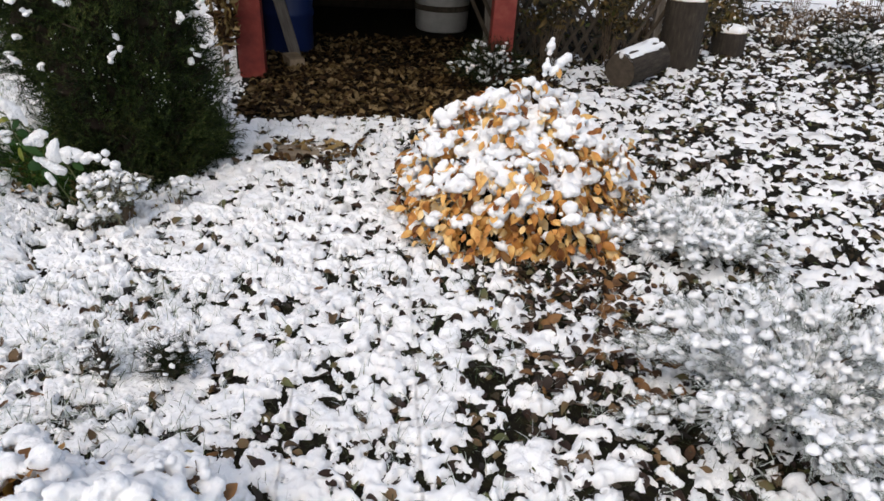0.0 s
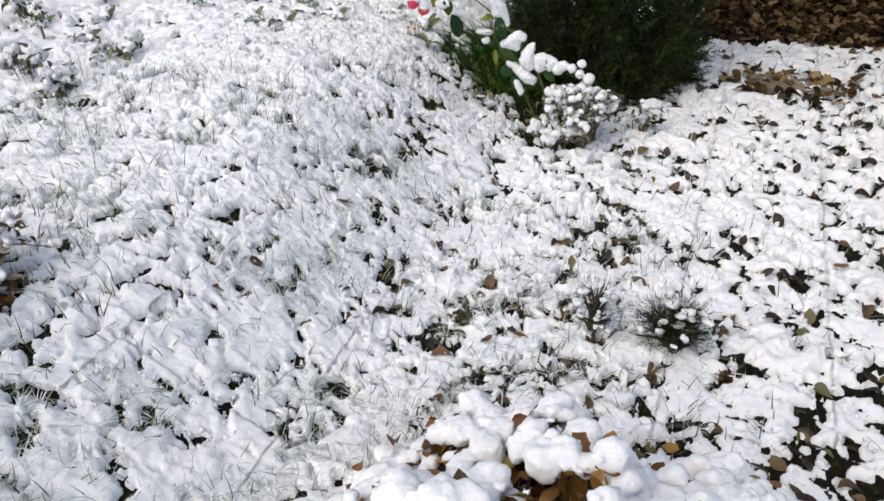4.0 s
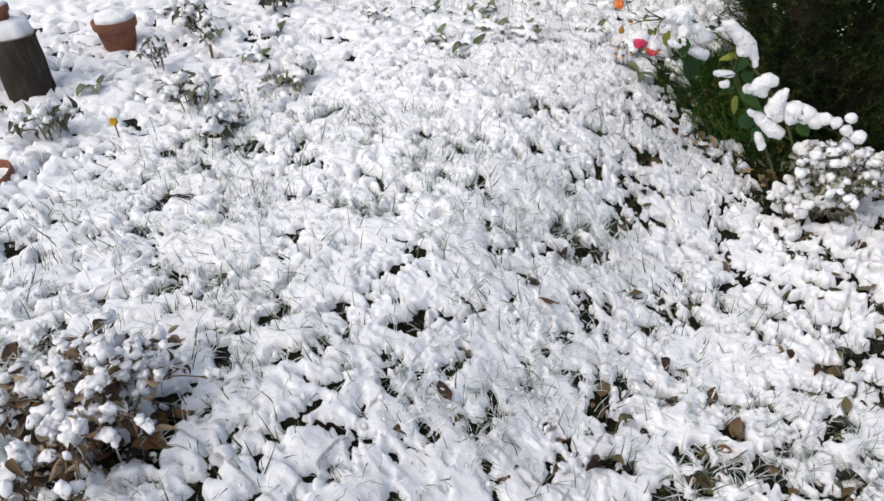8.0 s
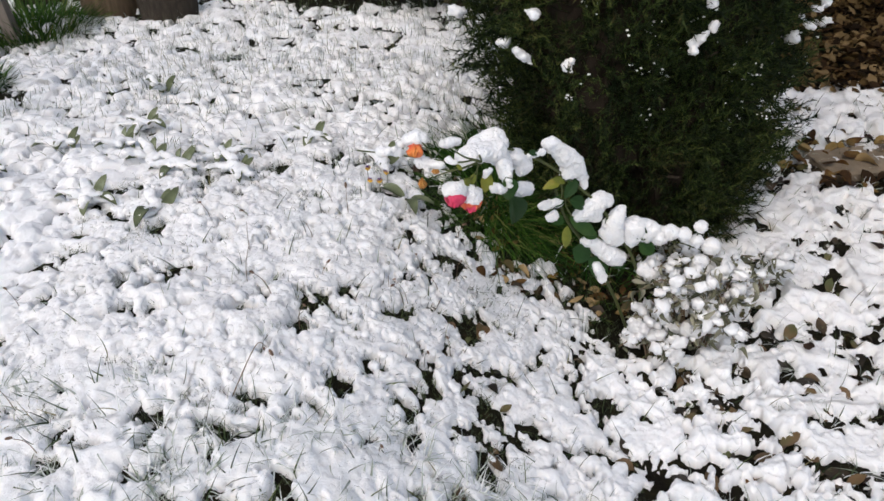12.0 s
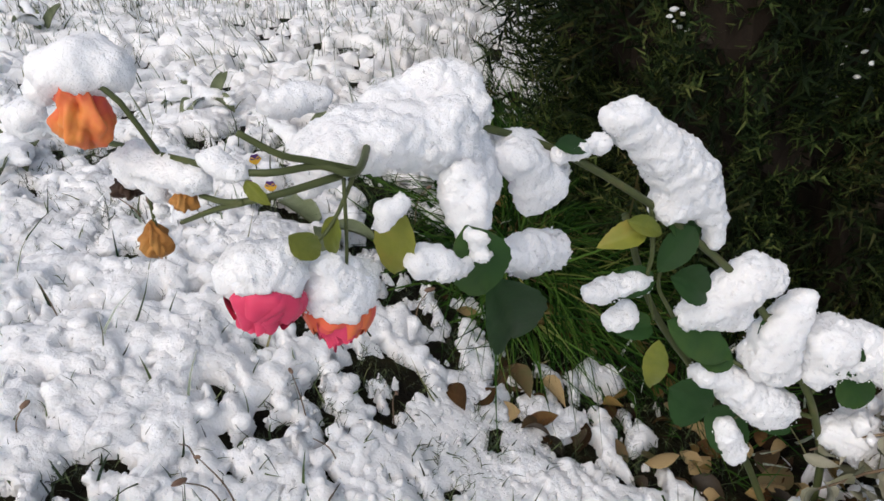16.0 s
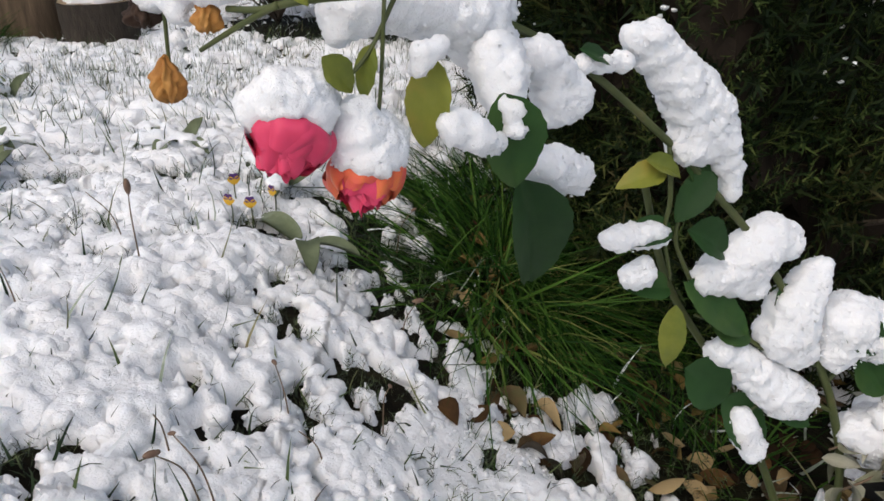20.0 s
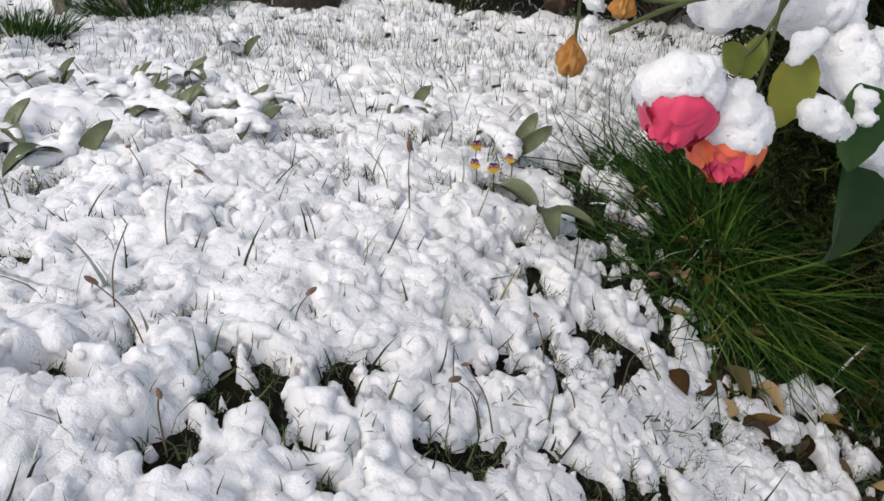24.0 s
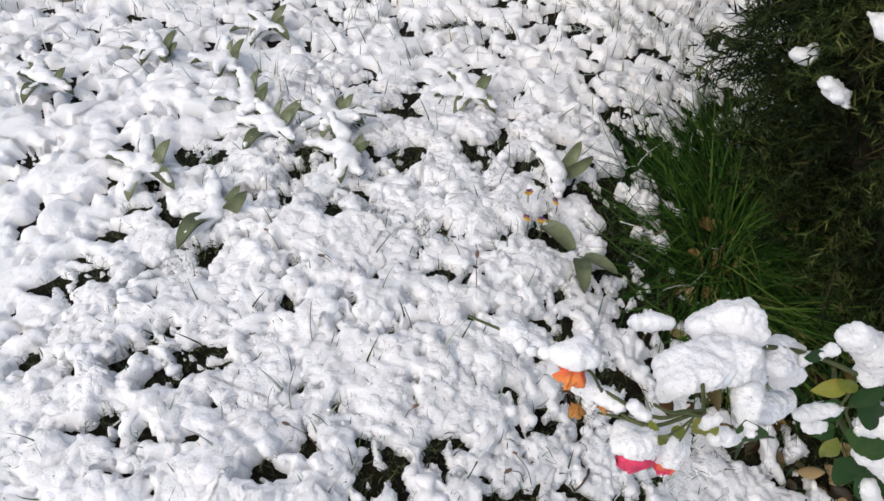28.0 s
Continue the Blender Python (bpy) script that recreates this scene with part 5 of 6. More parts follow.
def frosted_tufts(count, seed, spots, each, height, label):
    """Low fans of arching blades furred with snow, thick where the turf is long."""
    rng = np.random.default_rng(seed)
    xy = np.concatenate([np.stack([rng.uniform(x0, x1, int(count * s)), rng.uniform(y0, y1, int(count * s))], 1) for x0, x1, y0, y1, s in spots])
    xy = xy[value_noise(xy[:, 0], xy[:, 1], 0.33, seed) + 0.5 * value_noise(xy[:, 0], xy[:, 1], 0.12, seed + 1) > rng.uniform(-0.9, 0.6, len(xy))]
    xy = np.repeat(xy, each, 0)
    n = len(xy)
    a = rng.uniform(0, 6.283, n)
    out = np.stack([np.cos(a), np.sin(a)], 1)
    xy = xy + out * rng.uniform(0.0, 0.022, (n, 1))
    d = np.concatenate([out * rng.uniform(0.2, 1.5, (n, 1)), np.ones((n, 1))], 1)
    up = np.concatenate([-out, np.zeros((n, 1))], 1) + 0.35 * rng.normal(size=(n, 3))
    h = height * rng.uniform(0.45, 1.25, n)
    pos = np.stack([xy[:, 0], xy[:, 1], land(xy[:, 0], xy[:, 1]) + np.clip(snow_depth(xy[:, 0], xy[:, 1]), 0, 1) * 0.7 - 0.004], 1)
    v0, f0 = blade_form(4, 1.0, 0.75)
    v, f = scatter(v0, f0, frames_along(d, up, np.stack([h, rng.uniform(0.0016, 0.0034, n), h], 1)), pos)
    tagged(new("frosted_tufts", mesh_of("frosted_tufts", v, f, FROST_GRASS)), label, "grass", kind="stuff")


frosted_tufts(1900, 161, [(-3.5, -1.1, 0.9, 2.9, 0.72), (-4.4, -2.1, 4.4, 6.2, 0.28)], 17, 0.048, "low tufts of grass furred with snow")
frosted_tufts(420, 163, [(-1.3, 1.3, 1.6, 4.8, 1.0)], 12, 0.048, "low tufts of grass furred with snow beside the path")


# ---- loose crumbs of snow ----
def crumbs(count, seed, spots, size, label):
    """Small clots of snow that heap along the broken edges of the cover."""
    rng = np.random.default_rng(seed)
    xy = np.concatenate([np.stack([rng.uniform(x0, x1, int(count * s)), rng.uniform(y0, y1, int(count * s))], 1) for x0, x1, y0, y1, s in spots])
    dz = snow_depth(xy[:, 0], xy[:, 1])
    sel = (dz > 0.0005) & ((dz < 0.007) | (rng.uniform(0, 1, len(xy)) < 0.06))
    xy, dz = xy[sel], dz[sel]
    n = len(xy)
    s = size * rng.uniform(0.45, 1.0, n) * rng.choice([0.7, 1.0, 1.5], n)
    pos = np.stack([xy[:, 0], xy[:, 1], land(xy[:, 0], xy[:, 1]) + dz + 0.12 * s], 1)
    kind = rng.integers(0, 5, n)
    out = []
    for k, (v, f) in enumerate(CRUMBS):
        m = kind == k
        rot = frames_along(unit(rng, m.sum()), unit(rng, m.sum()), np.stack([s[m], s[m] * rng.uniform(0.6, 1.0, m.sum()), s[m] * 0.8], 1))
        out.append(scatter(v, f, rot, pos[m]))
    v, f = merged(out)
    tagged(new("snow_crumbs", mesh_of("snow_crumbs", v, f, SNOW_CLUMP)), label, "snow", kind="stuff")


crumbs(24000, 171, [(-2.95, -1.75, 2.85, 4.05, 1.0)], 0.0060, "crumbs of fresh snow along the broken cover of the bed")
crumbs(30000, 172, [(-3.4, -1.0, 1.0, 2.9, 0.55), (-1.2, 1.2, 1.4, 3.6, 0.45)], 0.013, "crumbs of fresh snow along the broken cover of the lawn")


def hole_growth(name, count, seed, spots, material, label, forms, size, kind_name):
    """Low growth that shows where the snow is broken."""
    rng = np.random.default_rng(seed)
    xy = np.concatenate([np.stack([rng.uniform(x0, x1, int(count * s)), rng.uniform(y0, y1, int(count * s))], 1) for x0, x1, y0, y1, s in spots])
    dz = snow_depth(xy[:, 0], xy[:, 1])
    xy = xy[(dz < 0.004) & ~((xy[:, 0] > -1.15) & (xy[:, 0] < 1.0) & (xy[:, 1] > 5.0))]
    n = len(xy)
    pos = np.stack([xy[:, 0], xy[:, 1], land(xy[:, 0], xy[:, 1]) - 0.008], 1)
    d = unit(rng, n, 0.0) + [0, 0, 0.5]
    v, f = needle_cloud(rng, pos, d, size * rng.uniform(0.5, 1.2, n), forms)
    tagged(new(name, mesh_of(name, v, f, material, True)), label, kind_name, kind="stuff")


BED = [(-3.1, -1.7, 2.7, 4.0, 0.45), (-4.6, -1.0, 0.7, 2.9, 0.35), (-1.4, 1.5, 1.2, 4.8, 0.42)]
MOSSY = surface("mossy_shoot", [(0.15, (0.010, 0.018, 0.010)), (0.5, (0.034, 0.056, 0.022)), (0.85, (0.12, 0.15, 0.06))], 8.0, 0.6, 0.0, vary=0.9, island=True)
hole_growth("bed_plants", 24000, 66, BED, MOSSY, "dark needle-leaved shoots in the holes of the snow", TUFTS, 0.42, "ground cover")


field("bed_plants", 9000, 67, [(-2.95, -1.95, 2.8, 3.9, 1.0)], 0.023, 0.0024, MOSSY, "tips of dark green shoots poking through the snow", 0.5, 0.9)


# ---- fallen leaves ----
def fallen(count, seed, spots, material, name, label, size, snow_ok=0.02, lift=0.0):
    rng = np.random.default_rng(seed)
    xy = np.concatenate([np.stack([rng.uniform(x0, x1, int(count * s)), rng.uniform(y0, y1, int(count * s))], 1) for x0, x1, y0, y1, s in spots])
    dz = snow_depth(xy[:, 0], xy[:, 1])
    sel = dz < snow_ok
    xy, dz = xy[sel], np.clip(dz[sel], 0, 1)
    n = len(xy)
    pos = np.stack([xy[:, 0], xy[:, 1], land(xy[:, 0], xy[:, 1]) + dz * 0.8 + 0.002 + lift * rng.uniform(0, 1, n)], 1)
    a = rng.uniform(0, 6.283, n)
    d = np.stack([np.cos(a), np.sin(a), rng.normal(0.05, 0.3, n)], 1)
    up = np.tile([0.0, 0.0, 1.0], (n, 1)) + rng.normal(0, 0.35, (n, 3))
    s = size * rng.uniform(0.6, 1.3, n)
    kind = rng.integers(0, 4, n)
    out = []
    for k, (v, f) in enumerate(LEAVES):
        m = kind == k
        if m.any():
            out.append(scatter(v, f, frames_along(d[m], up[m], np.stack([s[m], 0.62 * s[m], s[m]], 1)), pos[m]))
    v, f = merged(out)
    tagged(new(name, mesh_of(name, v, f, material)), label, "leaves", kind="stuff")


fallen(7000, 71, [(-1.6, 1.6, 1.2, 4.9, 0.62), (1.0, 5.0, 2.0, 8.0, 0.22), (-2.2, -1.2, 2.0, 3.6, 0.07)], surface("wet_leaf", [(0.15, (0.014, 0.011, 0.007)), (0.45, (0.05, 0.034, 0.017)), (0.75, (0.14, 0.085, 0.04)), (1.0, (0.085, 0.095, 0.035))], 14.0, 0.5, 0.4, 90.0, 0.003, vary=1.0, island=True), "leaf_litter", "wet brown fallen leaves half buried in snow", 0.046, 0.003)
fallen(4600, 76, [(0.9, 6.2, 2.2, 9.8, 0.88), (-0.9, 1.0, 1.3, 4.6, 0.12)], BROWN_LEAF, "leaf_litter", "dark leaves scattered on the snow", 0.048, 9.0)
fallen(5200, 79, [(1.0, 6.2, 2.2, 9.8, 1.0)], surface("dull_leaf", [(0.15, (0.03, 0.022, 0.012)), (0.5, (0.085, 0.062, 0.032)), (0.8, (0.15, 0.13, 0.07)), (1.0, (0.10, 0.13, 0.05))], 12.0, 0.7, 0.3, 90.0, 0.003, vary=0.9, island=True, spec=0.1), "leaf_litter", "dull brown and olive leaves showing through the snow", 0.055, 0.003, 0.006)
# brown litter in a darker copy, with the roof's shade put into the colour
fallen(6500, 72, [(-1.25, 1.0, 4.95, 6.3, 0.7), (-1.25, 1.0, 6.3, 7.5, 0.3)], surface("shaded_shed_litter", [(0.2, (0.010, 0.006, 0.003)), (0.45, (0.045, 0.025, 0.011)), (0.65, (0.10, 0.065, 0.024)), (0.9, (0.20, 0.14, 0.07))], 9.0, 0.75, 0.5, 60.0, 0.005, vary=0.9, island=True, spec=0.08), "leaf_litter", "dry yellow and brown leaves strewn before the shed, darkened for roof shade", 0.058, 9.0, 0.012)
fallen(420, 73, [(-2.1, -1.38, 3.5, 4.2, 1.0)], LITTER, "leaf_litter", "dry brown leaves under the conifer and the rose", 0.036, 0.003, 0.004)
fallen(70, 75, [(-0.98, -0.46, 4.15, 4.5, 1.0)], LITTER, "leaf_litter", "brown leaves round the flat stone of the path", 0.07, 0.02, 0.03)
DAMP_LEAF = surface("damp_leaf", [(0.2, (0.02, 0.011, 0.006)), (0.5, (0.065, 0.032, 0.014)), (0.8, (0.20, 0.10, 0.035))], 12.0, 0.6, 0.4, 90.0, 0.003, vary=0.9, island=True)
fallen(420, 74, [(0.2, 0.85, 2.1, 3.2, 1.0)], DAMP_LEAF, "leaf_litter", "brown leaves between the golden shrub and the juniper", 0.055, 0.008, 0.012)

fallen(260, 78, [(-3.0, -2.45, 1.1, 1.65, 1.0)], DAMP_LEAF, "leaf_litter", "brown leaves matted under the dry perennials", 0.05, 0.004, 0.006)

single_leaves = leaf_meshes("fallen_leaf", BROWN_LEAF, 0.060, 0.5)
rng = np.random.default_rng(77)
for k in range(110):
    x, y = (rng.uniform(-1.5, 1.6), rng.uniform(1.3, 4.9)) if k < 62 else (rng.uniform(1.2, 4.0), rng.uniform(3.0, 7.0)) if k < 86 else (rng.uniform(-2.2, -1.3), rng.uniform(1.8, 2.7))
    z = float(land(x, y) + np.clip(snow_depth(np.array([x]), np.array([y]))[0], 0, 1)) + 0.004
    a = rng.uniform(0, 6.283)
    ob = new("fallen_leaf", single_leaves[k % 4])
    r = frames_along(np.array([[math.cos(a), math.sin(a), rng.normal(0.0, 0.15)]]), np.array([[rng.normal(0, 0.3), rng.normal(0, 0.3), 1.0]]))[0] * rng.uniform(0.6, 1.25)
    ob.matrix_world = Matrix([[*r[0], x], [*r[1], y], [*r[2], z], [0, 0, 0, 1]])
    tagged(ob, "curled brown fallen leaf lying on the snow", "leaf", "fallen leaves on the snow")


# ---- withered perennials ----
def perennial(name, x, y, r, h, stems, seed, label, category, leaf_size, snow_size, snow_share, material, leaf_material, droop=0.6):
    z0 = float(land(x, y))
    t = thing(name, x, y, z0, label, category)
    rng = np.random.default_rng(seed)
    pts = []
    for k in range(stems):
        a, q = rng.uniform(0, 6.283), rng.uniform(0.2, 1.0)
        hh = h * rng.uniform(0.6, 1.1)
        tip = (r * q * math.cos(a), r * q * math.sin(a), hh * (1 - droop * q * 0.6))
        line = curve_through([(0.25 * tip[0], 0.25 * tip[1], -0.02), (0.55 * tip[0], 0.55 * tip[1], hh * 0.75), tip], 9)
        v, f = tube(line, [0.0028, 0.0012], 5)
        part("stem", mesh_of("stem", v, f, material), t)
        pts.append(line[3:])
    pts = np.concatenate(pts)
    n = stems * 11
    pos = pts[rng.integers(0, len(pts), n)] + rng.normal(0, 0.008, (n, 3))
    d = unit(rng, n) + [0, 0, -0.5]
    s = leaf_size * rng.uniform(0.5, 1.3, n)
    v0, f0 = LEAVES[2]
    v, f = scatter(v0, f0, frames_along(d, unit(rng, n), np.stack([s, 0.4 * s, s], 1)), pos)
    tagged(part("foliage", mesh_of("foliage", v, f, leaf_material), t, "small withered leaves"), kind="stuff")
    m = int(n * snow_share)
    pos = pts[rng.integers(0, len(pts), m)] + rng.normal(0, 0.006, (m, 3))
    v, f = clods(rng, pos, snow_size * rng.uniform(0.5, 1.3, m), 0.75, 0.25)
    tagged(part("snow", mesh_of("snow", v, f, SNOW_CLUMP), t, "beads of snow along the stems"), kind="stuff")
    return t


GREYGREEN = surface("grey_green_leaf", [(0.15, (0.06, 0.065, 0.04)), (0.5, (0.16, 0.16, 0.10)), (0.9, (0.36, 0.35, 0.28))], 20.0, 0.75, 0.0, vary=0.8, island=True)
DRYLEAF = surface("dry_leaf", [(0.15, (0.05, 0.03, 0.018)), (0.5, (0.14, 0.09, 0.05)), (0.9, (0.32, 0.25, 0.17))], 20.0, 0.75, 0.0, vary=0.8, island=True)
perennial("withered_perennial", -1.50, 3.42, 0.18, 0.27, 60, 91, "grey withered perennial drooping under beads of snow", "perennial", 0.028, 0.031, 0.40, TWIG, GREYGREEN)
perennial("withered_perennial", -1.60, 3.36, 0.14, 0.12, 22, 92, "grey withered perennial drooping under beads of snow", "perennial", 0.026, 0.030, 0.45, TWIG, GREYGREEN)
perennial("withered_perennial", -1.30, 3.60, 0.10, 0.16, 10, 93, "grey withered perennial drooping under beads of snow", "perennial", 0.028, 0.028, 0.7, TWIG, GREYGREEN)
perennial("dry_perennial", -2.60, 1.50, 0.28, 0.18, 40, 94, "brown dry perennial with bent stems dusted by snow", "perennial", 0.032, 0.028, 0.8, TWIG, DRYLEAF, 0.8)
perennial("dry_perennial", -2.80, 1.25, 0.20, 0.18, 24, 95, "brown dry perennial with bent stems dusted by snow", "perennial", 0.032, 0.026, 0.5, TWIG, DRYLEAF, 0.8)
perennial("leafy_twig_shrub", -4.62, 2.45, 0.24, 0.45, 16, 96, "thin shrub with small green leaves under snow", "shrub", 0.035, 0.05, 0.8, TWIG, ROSE_LEAF, 0.3)
perennial("leafy_twig_shrub", -4.45, 2.10, 0.24, 0.24, 20, 97, "purplish low shrub under snow", "shrub", 0.03, 0.045, 0.9, TWIG, DRYLEAF, 0.5)
perennial("flower_spike", -3.93, 3.12, 0.05, 0.24, 5, 98, "brown flower spike with woolly leaves", "perennial", 0.025, 0.022, 0.8, TWIG, GREYGREEN, 0.1)
perennial("flower_spike", -4.05, 2.95, 0.07, 0.16, 5, 99, "brown flower spike with woolly leaves", "perennial", 0.03, 0.024, 0.8, TWIG, GREYGREEN, 0.2)
for k, (x, y, r, h) in enumerate(((-3.62, 2.72, 0.13, 0.13), (-3.40, 3.05, 0.12, 0.12), (-3.95, 2.35, 0.14, 0.12), (-3.30, 2.62, 0.12, 0.10), (-4.25, 3.35, 0.15, 0.16), (-4.1, 3.75, 0.15, 0.15))):
    perennial("woolly_clump", x, y, r, h, 6, 420 + k, "grey-green woolly clump bent under snow", "perennial", 0.045, 0.034, 1.0, TWIG, GREYGREEN, 0.6)
for k, (x, y, r, h) in enumerate(((4.1, 8.2, 0.4, 0.35), (4.9, 8.7, 0.45, 0.35), (3.7, 7.7, 0.35, 0.25), (5.4, 7.6, 0.4, 0.3))):
    perennial("dry_shrub", x, y, r, h, 20, 430 + k, "brown dry shrub dusted with snow", "shrub", 0.05, 0.03, 0.4, TWIG, DRYLEAF, 0.4)
perennial("dry_shrub", -4.75, 3.9, 0.28, 0.26, 22, 100, "grey twiggy shrub dusted with snow", "shrub", 0.022, 0.03, 0.9, TWIG, GREYGREEN, 0.3)
perennial("dry_shrub", -5.2, 4.6, 0.35, 0.30, 22, 101, "grey twiggy shrub dusted with snow", "shrub", 0.022, 0.035, 0.9, TWIG, GREYGREEN, 0.3)


# ---- woolly lamb's-ear rosettes ----
def ear_form(length, width, seed):
    v, f, steps = [], [], 10
    for k in range(steps + 1):
        t = k / steps
        w = 0.5 * width * (0.16 + 0.84 * math.sin(math.pi * min(1.0, 0.06 + 0.94 * t ** 0.85)) ** 0.6 if k < steps else 0.06)
        z = length * ((0.10 + 0.12 * (seed % 3)) * math.sin(2.4 * t) - 0.25 * t * t)
        v += [(t * length, q * w, z + 0.30 * abs(q) ** 1.5 * w) for q in (-1.0, -0.5, 0.0, 0.5, 1.0)]
    for k in range(steps):
        f += [(5 * k + q, 5 * k + q + 5, 5 * k + q + 6, 5 * k + q + 1) for q in range(4)]
    v, f = np.array(v), np.array(f)
    v2 = v.copy()
    v2[:, 2] -= 0.0035
    n = len(v)
    return np.concatenate([v, v2]), np.concatenate([f, f[:, ::-1] + n])


ears = [mesh_of("leaf", *ear_form(0.092, 0.034, k), EAR_LEAF) for k in range(3)]


def rosette(x, y, count, seed, lift=0.5, snow=0.6):
    t = thing("lambs_ear", x, y, float(land(x, y)) + 0.016, "woolly grey-green lamb's ear with snow on its leaves", "plant", "lamb's ear rosettes")
    rng = np.random.default_rng(seed)
    caps = []
    for k in range(count):
        a = 2.4 * k + rng.uniform(-0.3, 0.3)
        tall = k % 3 == 0 and lift > 0.3
        up = rng.uniform(0.7, 2.4) if tall else lift * rng.uniform(0.15, 0.5)
        d = np.array([math.cos(a), math.sin(a), up])
        q = d / np.linalg.norm(d)
        face = (rng.uniform(-0.5, 0.5), -1.0, 0.5) if tall else (0.0, 0.0, 1.0)
        place("leaf", ears[k % 3], t, (0.012 * math.cos(a), 0.012 * math.sin(a), 0.0), d, face, rng.uniform(0.5, 0.8) if tall else rng.uniform(0.7, 1.1))
        if snow and not tall:
            caps += [(*(q * w + [0, 0, 0.012] + rng.normal(0, 0.003, 3)), r * rng.uniform(0.85, 1.1)) for w, r in ((0.0, 0.018), (0.018, 0.018), (0.036, 0.017), (0.054, 0.015), (0.07, 0.012), (0.084, 0.009))]
    if caps:
        snow_mass("snow_cap", t, caps, 0.006, 0.010, 0.02, "snow lying on the leaves", 0.75)


for k, (x, y, c, lift, sn) in enumerate([(-2.84, 3.87, 9, 1.1, 0.5), (-2.95, 3.80, 7, 0.6, 0.6), (-3.06, 3.88, 7, 1.2, 0.4), (-2.76, 3.76, 6, 0.7, 0.6), (-3.22, 4.03, 7, 1.2, 0.4), (-3.41, 4.02, 6, 1.1, 0.4), (-3.24, 4.25, 6, 1.1, 0.5), (-3.34, 4.66, 4, 1.4, 0.3), (-3.55, 3.80, 6, 0.9, 0.6), (-3.12, 3.60, 6, 0.5, 0.8), (-3.88, 3.46, 6, 0.9, 0.6), (-3.75, 3.2, 6, 0.6, 0.7), (-3.85, 2.85, 6, 0.5, 0.7), (-4.1, 3.3, 6, 0.6, 0.7), (-2.27, 3.69, 3, 0.25, 0.0), (-2.36, 3.87, 4, 0.8, 0.4), (-2.62, 4.10, 6, 0.6, 0.7), (-3.44, 2.97, 4, 0.8, 0.5), (-4.15, 2.7, 6, 0.4, 0.9), (-2.9, 3.52, 4, 0.4, 0.8)]):
    rosette(x, y, c, 200 + k, lift, min(1.0, sn + 0.3) if sn else 0.0)


# ---- pansies ----
def pansy(x, y, z, turn):
    t = thing("pansy", x, y, z, "small violet and yellow pansy flower above the snow", "flower", "pansies", turn=turn)
    v, f = tube(curve_through([(0, 0, -0.03), (0, 0.004, 0), (0, 0.0, 0.014)], 5), [0.001, 0.001], 5)
    part("stem", mesh_of("stem", v, f, CANE), t)
    pv, pf = leaf_form(5, 0.2, 0.2)
    for k, (ang, m) in enumerate(((60, VIOLET), (120, VIOLET), (185, YOLK), (270, YOLK), (-5, YOLK))):
        me = mesh_of("petal", pv * [0.009, 0.010, 0.009], pf, m)
        part("petal", me, t, "violet petal" if k < 2 else "yellow petal", pose(0, -0.002, 0.016, 90, 0, 0) @ pose(0, 0, 0, 0, 0, ang))


VIOLET = surface("violet_petal", [(0.2, (0.045, 0.012, 0.10)), (0.8, (0.12, 0.05, 0.22))], 60.0, 0.6, 0.0)
YOLK = surface("yellow_petal", [(0.2, (0.62, 0.32, 0.02)), (0.8, (0.75, 0.50, 0.05))], 60.0, 0.6, 0.0)
for x, y, dz, turn in ((-2.346, 3.71, 0.020, 10), (-2.370, 3.70, 0.020, -15), (-2.385, 3.76, 0.028, 30), (-2.335, 3.77, 0.022, -30)):
    pansy(x, y, float(land(x, y)) + dz, turn)
for x, y, dz, turn in ((0.02, 2.75, 0.05, 40), (0.10, 2.62, 0.05, 10), (-0.02, 2.98, 0.05, -20)):
    pansy(x, y, float(land(x, y)) + dz, turn)


# ---- dry stalks with seed pods ----
def stalk(points, r, pods, label="thin dry stalk with a brown seed pod"):
    p0 = points[0]
    t = thing("dry_stalk", *p0, label, "stalk", "dry stalks on the bed")
    loc = [tuple(np.array(p) - np.array(p0)) for p in points]
    v, f = tube(curve_through(loc, 12), [r, r * 0.6], 6)
    part("stem", mesh_of("stem", v, f, TWIG), t)
    for (px, py, pz), (dx, dy, dz), s in pods:
        bv, bf = blob_form(5, 7, 8, 0.06)
        m = Matrix.Translation(Vector((px - p0[0], py - p0[1], pz - p0[2]))) @ Vector((dx, dy, dz)).to_track_quat("Z", "Y").to_matrix().to_4x4()
        part("pod", mesh_of("pod", bv * [s * 0.4, s * 0.4, s], bf, DRYPOD), t, "brown seed pod", m)


DRYPOD = surface("seed_pod", [(0.2, (0.09, 0.05, 0.035)), (0.8, (0.24, 0.16, 0.11))], 90.0, 0.7, 0.4, 200.0, 0.001)
stalk([(-2.532, 2.84, 0.09), (-2.50, 2.88, 0.155), (-2.470, 2.92, 0.205), (-2.455, 2.925, 0.195)], 0.0012, [((-2.448, 2.925, 0.180), (0.35, 0, -1), 0.017), ((-2.460, 2.925, 0.190), (-0.1, 0, -1), 0.010)])
stalk([(-2.40, 3.51, 0.10), (-2.40, 3.51, 0.17), (-2.398, 3.51, 0.20)], 0.001, [((-2.398, 3.51, 0.207), (0, 0, 1), 0.018)])
stalk([(-2.68, 3.22, 0.09), (-2.675, 3.22, 0.14), (-2.668, 3.22, 0.165)], 0.0012, [], "thin dark dry stalk")
rng = np.random.default_rng(303)
